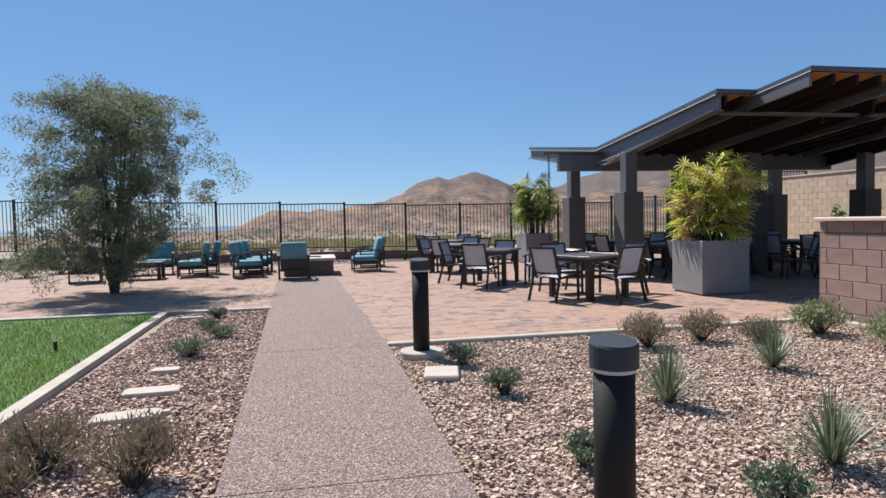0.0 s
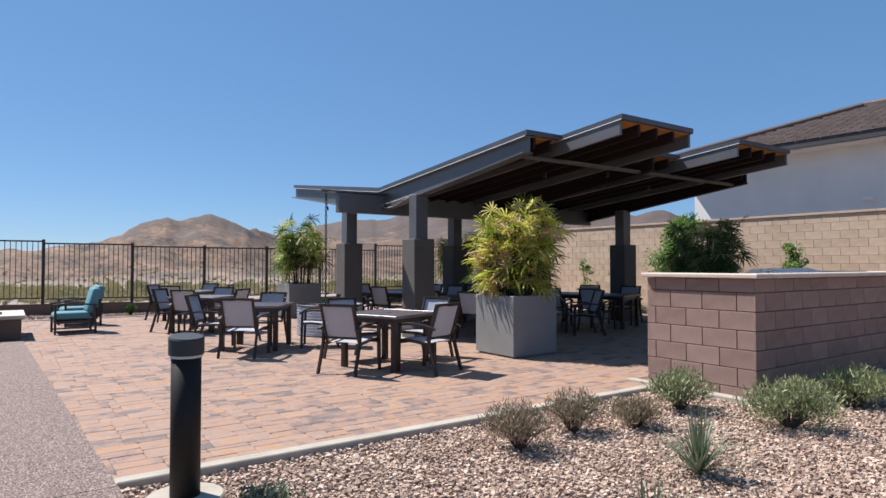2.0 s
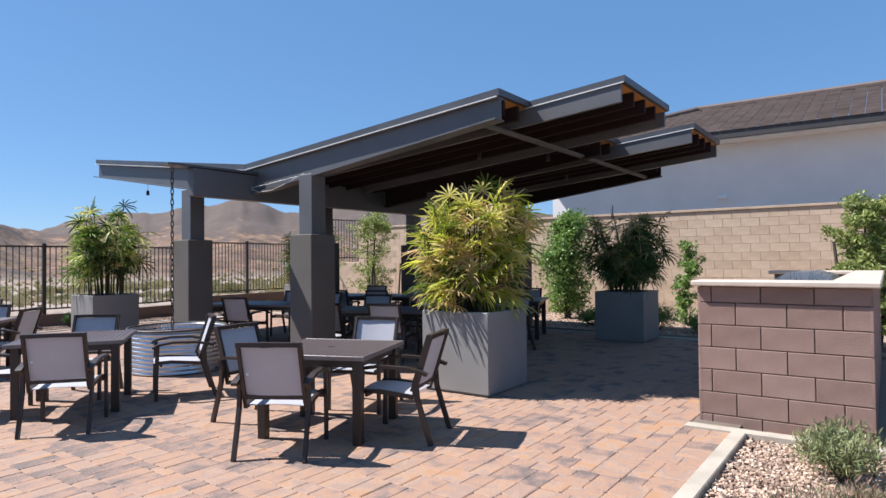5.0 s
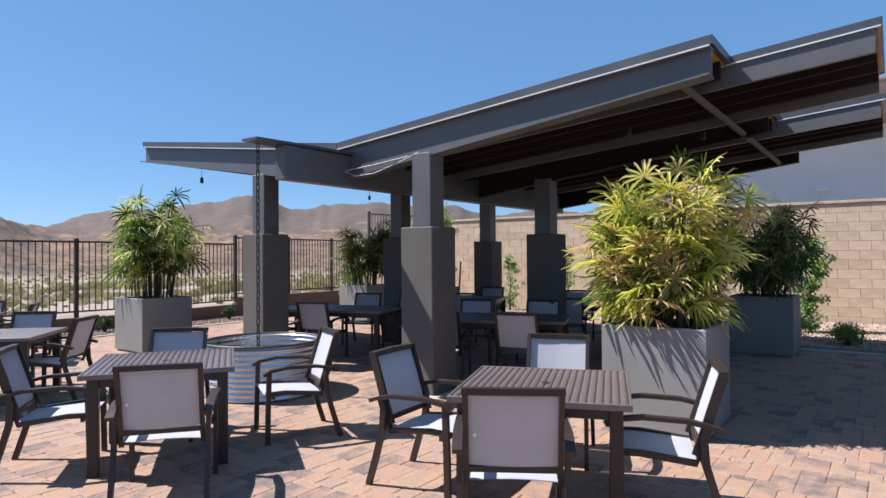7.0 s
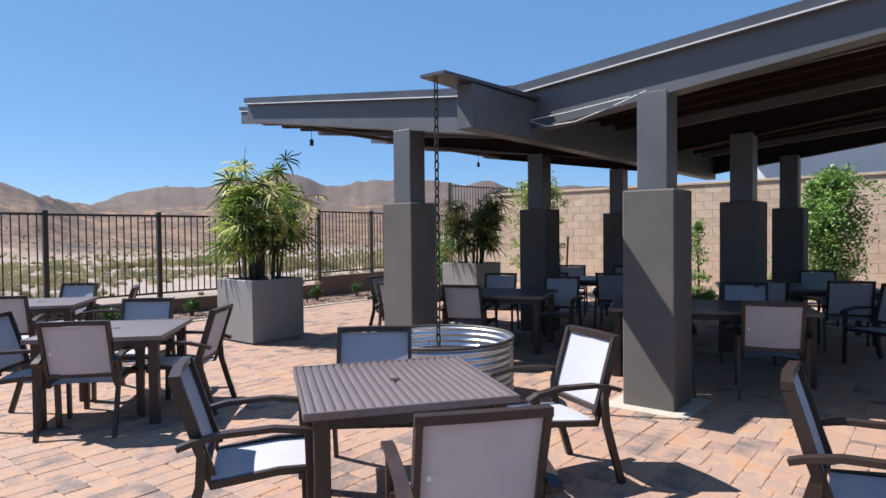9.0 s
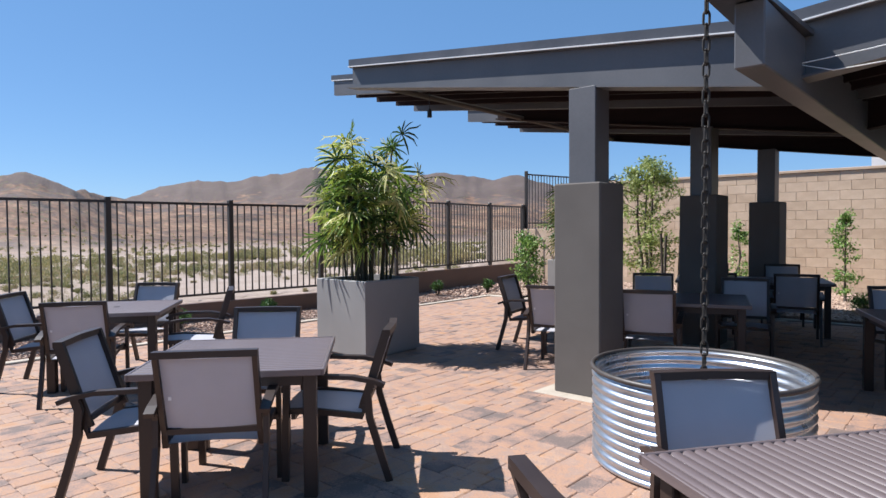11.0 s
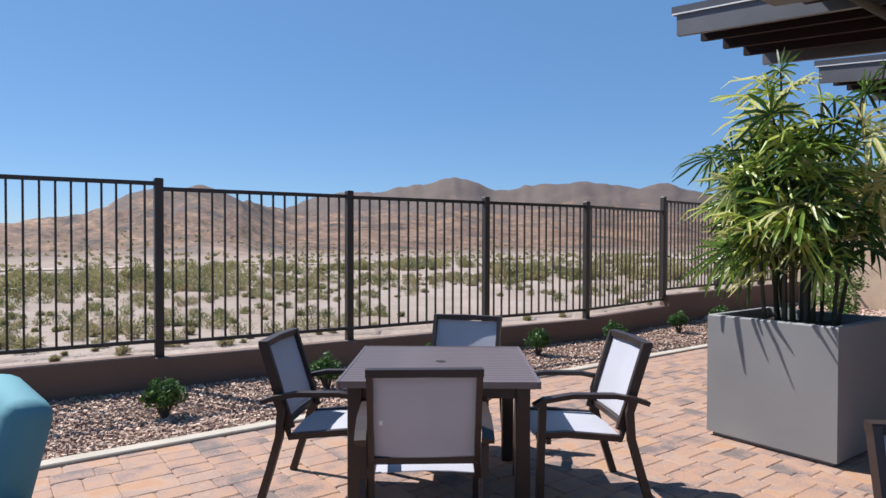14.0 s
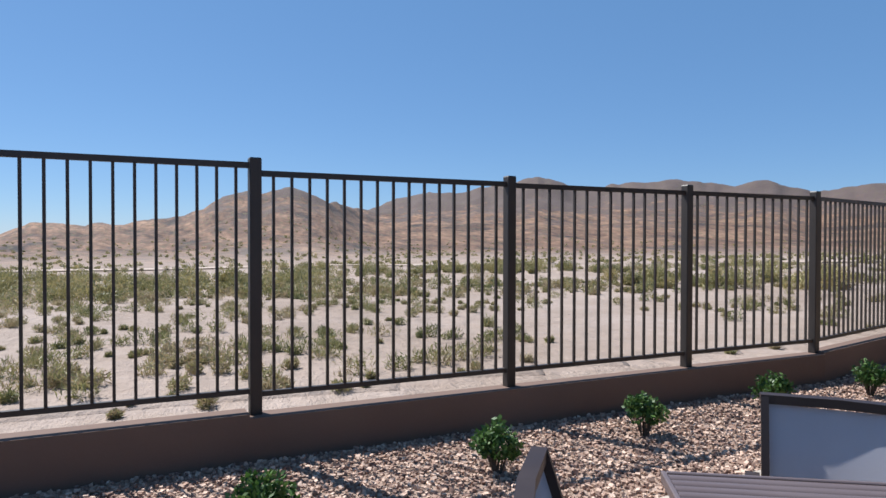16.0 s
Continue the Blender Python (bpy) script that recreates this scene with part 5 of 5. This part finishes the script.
def bush(seed, x, y, r, h, n, ln, w, material, label, category="shrub", name="shrub", stems=14, up=0.5, z=0.0):
    rs = np.random.RandomState(seed)
    t = thing(name, label, category, pose(x, y, z))
    bm = bmesh.new()
    cs = []
    for k in range(stems):
        a, q = rs.uniform(0, 2 * math.pi), math.sqrt(rs.rand())
        e = Vector((r * q * math.cos(a), r * q * math.sin(a), h * (0.35 + 0.55 * (1 - q * q * 0.7) * rs.uniform(0.7, 1.05))))
        rod(bm, [(0.02 * math.cos(a), 0.02 * math.sin(a), -0.03), e * 0.5 + Vector((0, 0, 0.04 * h)), e], [0.007, 0.005, 0.002], 4)
        cs += [e, e * 0.72]
    tagged(part("stem_clump", bm, M_bark, t), kind="stuff")
    V, F = leaf_cloud(seed + 3, cs, [r * 0.36] * len(cs), max(3, n // len(cs)), ln, w, up, 1.0)
    V[:, 2] = np.maximum(V[:, 2], 0.0)
    tagged(raw("foliage", V, F, material, t), kind="stuff")


def blades(seed, x, y, n, L, w, material, label, spread=0.55, name="yucca", category="plant"):
    """A rosette of stiff, arching blades."""
    rs = np.random.RandomState(seed)
    t = thing(name, label, category, pose(x, y, 0))
    V, F = [], []
    for k in range(n):
        a, el = rs.uniform(0, 2 * math.pi), rs.uniform(0.45, 1.5)
        d = Vector((math.cos(a) * math.cos(el) * spread * 1.6, math.sin(a) * math.cos(el) * spread * 1.6, math.sin(el))).normalized()
        s = d.cross(Vector((0, 0, 1))).normalized() if abs(d.z) < 0.99 else Vector((1, 0, 0))
        l = L * rs.uniform(0.65, 1.1)
        o = len(V)
        for tq, ww in ((0, 1), (0.4, 0.9), (0.75, 0.6), (1, 0.05)):
            p = d * l * tq - Vector((0, 0, 1)) * 0.28 * l * tq * tq * math.cos(el) + Vector((rs.normal() * 0.004, rs.normal() * 0.004, -0.02))
            V += [p - s * w * ww, p + s * w * ww]
        F += [(o + 2 * q, o + 2 * q + 1, o + 2 * q + 3, o + 2 * q + 2) for q in range(3)]
    tagged(raw("rosette", V, F, material, t), kind="stuff")


# planted bed beside the path
for i, (x, y) in enumerate(((2.95, 3.80), (4.40, 4.50), (3.17, 2.56))):
    blades(300 + i, x, y, 170, 0.5, 0.0055, M_yucca, "spiky grey-green red yucca clump in gravel")
blades(304, 5.15, 3.05, 170, 0.5, 0.0055, M_yucca, "spiky grey-green red yucca clump in gravel")
for i, (x, y, r, h) in enumerate(((5.95, 5.68, 0.27, 0.36), (6.12, 4.74, 0.36, 0.36), (7.45, 4.74, 0.31, 0.36), (7.0, 5.1, 0.2, 0.26), (9.2, 4.72, 0.31, 0.36), (11.2, 4.45, 0.33, 0.36), (12.3, 4.6, 0.3, 0.35))):
    bush(320 + i, x, y, r, h, 3200, 0.055, 0.0095, M_sage, "rounded yellow-green low shrub in gravel", stems=44, up=1.1)
for i, (x, y, r, h) in enumerate(((3.83, 5.62, 0.26, 0.34), (4.52, 5.72, 0.24, 0.32), (5.08, 5.52, 0.22, 0.22), (-1.05, 3.55, 0.26, 0.30), (-0.48, 3.2, 0.24, 0.36), (-1.15, 3.15, 0.2, 0.2))):
    bush(340 + i, x, y, r, h, 2200, 0.055, 0.0075, M_lav, "dry brown-purple flowering sage tuft in gravel", stems=40, up=1.3)
for i, (x, y, r, h) in enumerate(((1.88, 4.33, 0.15, 0.2), (1.80, 5.4, 0.17, 0.16), (-0.86, 6.55, 0.2, 0.16), (-0.98, 9.3, 0.12, 0.14), (1.9, 2.9, 0.12, 0.16), (-0.7, 7.6, 0.16, 0.1), (2.55, 2.2, 0.14, 0.2), (-0.95, 8.3, 0.13, 0.1))):
    bush(360 + i, x, y, r, h, 900, 0.045, 0.012, M_yucca, "small silvery grey-green groundcover clump", stems=26, up=0.8)
# shrubs at the foot of the fence wall
for i, (x, y) in enumerate(((3.46, 21.15), (4.95, 21.25), (6.35, 21.35), (7.85, 21.3), (9.2, 21.2), (10.95, 21.35), (12.3, 21.45), (1.9, 21.6), (0.2, 21.7), (-1.6, 21.7), (-6.5, 21.4), (13.4, 20.9))):
    bush(380 + i, x, y, 0.145, 0.33, 900, 0.042, 0.024, M_wfence_bush, "small glossy green privet shrub in gravel", stems=20, up=0.3)
for i, (x, y, r, h) in enumerate(((13.6, 9.2, 0.42, 0.5), (13.3, 8.3, 0.3, 0.34), (13.7, 10.6, 0.34, 0.4), (13.9, 7.0, 0.3, 0.26), (13.7, 12.2, 0.3, 0.35), (14.2, 6.4, 0.28, 0.3), (13.9, 13.6, 0.3, 0.35))):
    bush(400 + i, x, y, r, h, 2400, 0.055, 0.016, M_shrub if i != 3 else M_wfence_bush, "low light green leafy shrub by the block wall", stems=26, up=0.6, z=0.05)
for i, (x, y, r, h) in enumerate(((-7.5, 19.0, 0.6, 0.7), (-8.8, 17.8, 0.7, 0.8), (-7.0, 20.0, 0.5, 0.6), (-9.8, 19.2, 0.8, 0.9))):
    bush(410 + i, x, y, r, h, 2200, 0.08, 0.03, M_olive, "dusty grey-green rounded shrub", stems=30, up=0.4)


# ---- hanging sockets, cable ----
def pendant(x, y, z):
    t = thing("string_light", "black hanging light socket on a thin cord", "string light", None, "string lights")
    zt = ztop(y) - 0.12
    part("cord", rod(bmesh.new(), [(x, y, zt), (x, y, z + 0.1)], 0.004, 5), M_black, t)
    bm = lathe(bmesh.new(), [(0.012, 0.10), (0.028, 0.08), (0.03, 0.0), (0.0, 0.0)], 10)
    bmesh.ops.transform(bm, matrix=Matrix.Translation((x, y, z)), verts=bm.verts[:])
    part("socket", bm, M_black, t)


for x, y, z in ((7.6, 17.35, 2.83), (11.9, 17.4, 2.85), (8.6, 10.2, 2.95), (11.6, 10.2, 2.95), (9.6, 9.6, 2.98)):
    pendant(x, y, z)
cb = part("power_cable", rod(bmesh.new(), [(6.92, 12.05, 2.72), (6.9, 12.35, 2.62), (6.89, 12.7, 2.53), (6.89, 13.0, 2.52), (6.9, 13.22, 2.60), (6.91, 12.8, 2.63), (6.92, 12.2, 2.69)], 0.004, 6), M_white)
tagged(cb, "slack white cable looped under the roof beam", "cable")


# ---- loose gravel ----
def gravel(name, areas, seed, material, label):
    rs = np.random.RandomState(seed)
    P, S = [], []
    for x0, x1, y0, y1, s, z, k in areas:
        gx, gy = np.meshgrid(np.arange(x0, x1, s), np.arange(y0, y1, s))
        p = np.c_[gx.ravel(), gy.ravel()] + rs.uniform(-0.55, 0.55, (gx.size, 2)) * s
        p[:, 0] = np.clip(p[:, 0], x0 + 0.012, x1 - 0.012)
        P.append(np.c_[p, np.full(len(p), z) + rs.uniform(-0.008, 0.01, len(p))])
        S.append(s * k * rs.uniform(0.6, 1.1, len(p)) ** 1.2)
    P, S = np.concatenate(P), np.concatenate(S)
    if name == "crushed_stone":
        keep = ~((P[:, 0] > 6.68) & (P[:, 0] < 11.95) & (P[:, 1] > 5.27))
        P, S = P[keep], S[keep]
    if name == "crushed_stone_left":
        keep = np.array([a < path_sides(b)[0] - 0.015 for a, b in P[:, :2]])
        P, S = P[keep], S[keep]
    if name == "crushed_stone_back":
        keep = np.array([b < FY(a) - 0.13 for a, b in P[:, :2]])
        P, S = P[keep], S[keep]
    return tagged(stones(name, P, S, seed, material), label, "gravel", kind="stuff")


gravel("crushed_stone", ((1.22, 6.88, 1.7, 6.38, 0.028, -0.028, 0.78), (6.9, 12.0, 1.5, 5.27, 0.042, -0.024, 0.74), (12.0, 17.1, 1.5, 6.3, 0.07, -0.022, 0.75)), 501, M_gravel, "loose angular tan and pink crushed gravel")
gravel("crushed_stone_left", ((-1.62, 0.15, 1.8, 9.85, 0.028, -0.026, 0.78),), 503, M_gravel_d, "loose dark pinkish crushed gravel")
gravel("crushed_stone_back", ((-3.0, 2.0, 20.44, 22.7, 0.07, -0.018, 0.75), (2.0, 12.6, 20.44, 22.3, 0.0305, -0.024, 0.72), (12.6, 17.0, 20.44, 22.4, 0.07, -0.01, 0.75)), 505, M_gravel_d, "loose brown-grey crushed gravel below the fence")
gravel("crushed_stone_side", ((12.87, 17.1, 6.3, 20.4, 0.062, 0.054, 0.5),), 507, M_gravel, "loose tan crushed gravel along the block wall")

# ---- lawn blades ----
rs = np.random.RandomState(601)
n = 60000
gx = rs.uniform(-6.5, -1.5, n)
gy = 9.8 - 7.2 * rs.rand(n) ** 0.8
keep = gx < -1.57 - 0.0245 * (gy + 4) - 0.02
gx, gy = gx[keep], gy[keep]
n = len(gx)
a = rs.uniform(0, 6.283, n)
h, w = rs.uniform(0.025, 0.055, n), rs.uniform(0.003, 0.006, n)
tip = rs.normal(0, 0.014, (n, 2))
V = np.stack([np.c_[gx - w * np.cos(a), gy - w * np.sin(a), np.zeros(n)], np.c_[gx + w * np.cos(a), gy + w * np.sin(a), np.zeros(n)], np.c_[gx + tip[:, 0], gy + tip[:, 1], h]], 1).reshape(-1, 3)
tagged(raw("grass_blades", V, np.arange(3 * n).reshape(-1, 3), M_grass), "short bright green mown grass", "grass", kind="stuff")

sp = thing("sprinkler_head", "small black pop-up sprinkler head in the lawn", "sprinkler", pose(-2.35, 7.2, 0))
part("body", lathe(bmesh.new(), [(0.02, -0.02), (0.02, 0.09), (0.026, 0.095), (0.026, 0.11), (0.0, 0.112)], 10), M_black, sp)

# ---- desert scrub beyond the fence ----
def scrub_field(name, seed, count, y0, y1, rng, per, ln, w, material, label, hgt=0.8, bare=(-0.55, 0.25), drift=0.07):
    rs = np.random.RandomState(seed)
    C, R = [], []
    while len(C) < count:
        d = y0 + (y1 - y0) * rs.rand() ** 1.25
        b = radians(rs.uniform(-28, 66))
        x, y = CX + d * math.sin(b), CY + d * math.cos(b)
        if y < FY(x) + 0.3 or noise.noise((x * drift, y * drift, seed)) < rs.uniform(*bare):
            continue
        r = rs.uniform(*rng)
        zz = max(land(x, y), 0.25) if y < FY(x) + 1.0 else land(x, y)
        r *= 0.5 if y < FY(x) + 0.9 else 1.0
        for k in range(3):
            C.append((x + rs.normal() * r * 0.28, y + rs.normal() * r * 0.28, zz + r * hgt * rs.uniform(0.2, 0.5))), R.append(r * rs.uniform(0.45, 0.65))
    V, F = leaf_cloud(seed, C, R, per, ln, w, 0.8, 0.8)
    tagged(raw(name, V, F, material), label, "desert scrub", kind="stuff")


scrub_field("bursage_near", 701, 2400, 10, 30, (0.06, 0.27), 80, 0.07, 0.011, M_desert_bush, "dry yellow-green desert bursage clumps", bare=(-0.35, 0.4), drift=0.16)
scrub_field("bursage_mid", 703, 2400, 22, 62, (0.2, 0.5), 80, 0.10, 0.026, M_desert_bush, "dry yellow-green desert scrub", bare=(-0.3, 0.35))
scrub_field("creosote_mid", 705, 520, 24, 56, (0.35, 0.95), 260, 0.15, 0.026, M_mesquite, "green feathery creosote and mesquite scrub", bare=(-0.05, 0.4), drift=0.11)
scrub_field("scrub_far", 707, 3600, 66, 200, (0.3, 0.7), 14, 0.26, 0.11, M_mesquite, "sparse far desert scrub on the slopes")
RV = []
for b in np.arange(-12, 64, 1.0):
    for r in (61.0, 64.0):
        r += 3 * noise.noise((b * 0.05, 0, 2.0))
        x, y = CX + r * math.sin(radians(b)), CY + r * math.cos(radians(b))
        RV.append((x, y, land(x, y) + 0.12))
dirt = raw("road", RV, [(2 * k, 2 * k + 1, 2 * k + 3, 2 * k + 2) for k in range(len(RV) // 2 - 1)], M_soil)
tagged(dirt, "pale graded dirt track across the desert", "road", kind="structure")

# ---- pavers, last ----
pav_near = thing("paving_near", "tumbled concrete pavers in mixed tan, terracotta and grey", "paving", kind="structure")
pav_far = thing("paving_far", "tumbled concrete pavers in mixed tan, terracotta and grey", "paving", kind="structure")
PM = {}
rs = np.random.RandomState(801)
rest = []
count = 0


def lay(x0, x1, y0, y1, zone=None):
    """Random ashlar of five paver sizes on a small module."""
    global count
    g = 0.0775
    nx, ny = max(1, round((x1 - x0) / g)), max(1, round((y1 - y0) / g))
    gx, gy = (x1 - x0) / nx, (y1 - y0) / ny
    used = np.zeros((nx + 4, ny + 4), bool)
    used[nx:, :] = True
    used[:, ny:] = True
    kinds = ((4, 3), (3, 2), (3, 2), (3, 3), (2, 3), (4, 2), (3, 2), (2, 2))
    for j in range(ny):
        for i in range(nx):
            if used[i, j]:
                continue
            a, b = kinds[rs.randint(8)]
            while b > 1 and used[i, j:j + b].any():
                b -= 1
            while a > 1 and used[i:i + a, j:j + b].any():
                a -= 1
            if not used[i + a:i + a + 1, j].all() or a > 1:
                if a < 4 and not used[i + a, j:j + b].any() and used[i + a + 1, j]:
                    a += 1
            used[i:i + a, j:j + b] = True
            cx, cy = x0 + (i + a / 2) * gx, y0 + (j + b / 2) * gy
            lx, ly = round(a * gx - 0.0035, 3), round(b * gy - 0.0035, 3)
            if zone and zone[0] < cx < zone[1] and zone[2] < cy < zone[3] and count < 300:
                count += 1
                key = (lx, ly, rs.randint(4))
                if key not in PM:
                    v, f, top = tumbled(lx, ly, 0.06, rs)
                    me = bpy.data.meshes.new("paver")
                    me.from_pydata(v, [], f + [top])
                    me.materials.append(M_paver_o)
                    PM[key] = me
                ob = new("paver", PM[key])
                ob.parent = pav_near
                ob.location = (cx, cy, -0.06 + rs.uniform(-0.0018, 0.0018))
            else:
                rest.append((cx, cy, lx, ly))


lay(0.85, 6.68, 6.52, 6.9)
lay(0.85, 6.9, 6.9, 15.6, (2.6, 5.8, 9.9, 14.2))
lay(6.9, 12.7, 6.9, 15.6)
lay(-0.28, 12.7, 15.6, 20.3)
lay(-9.0, -0.28, 9.98, 20.3)
slabs("paver_field", rest, M_paver_i, pav_far, 0.06, -0.06, 0.0022)
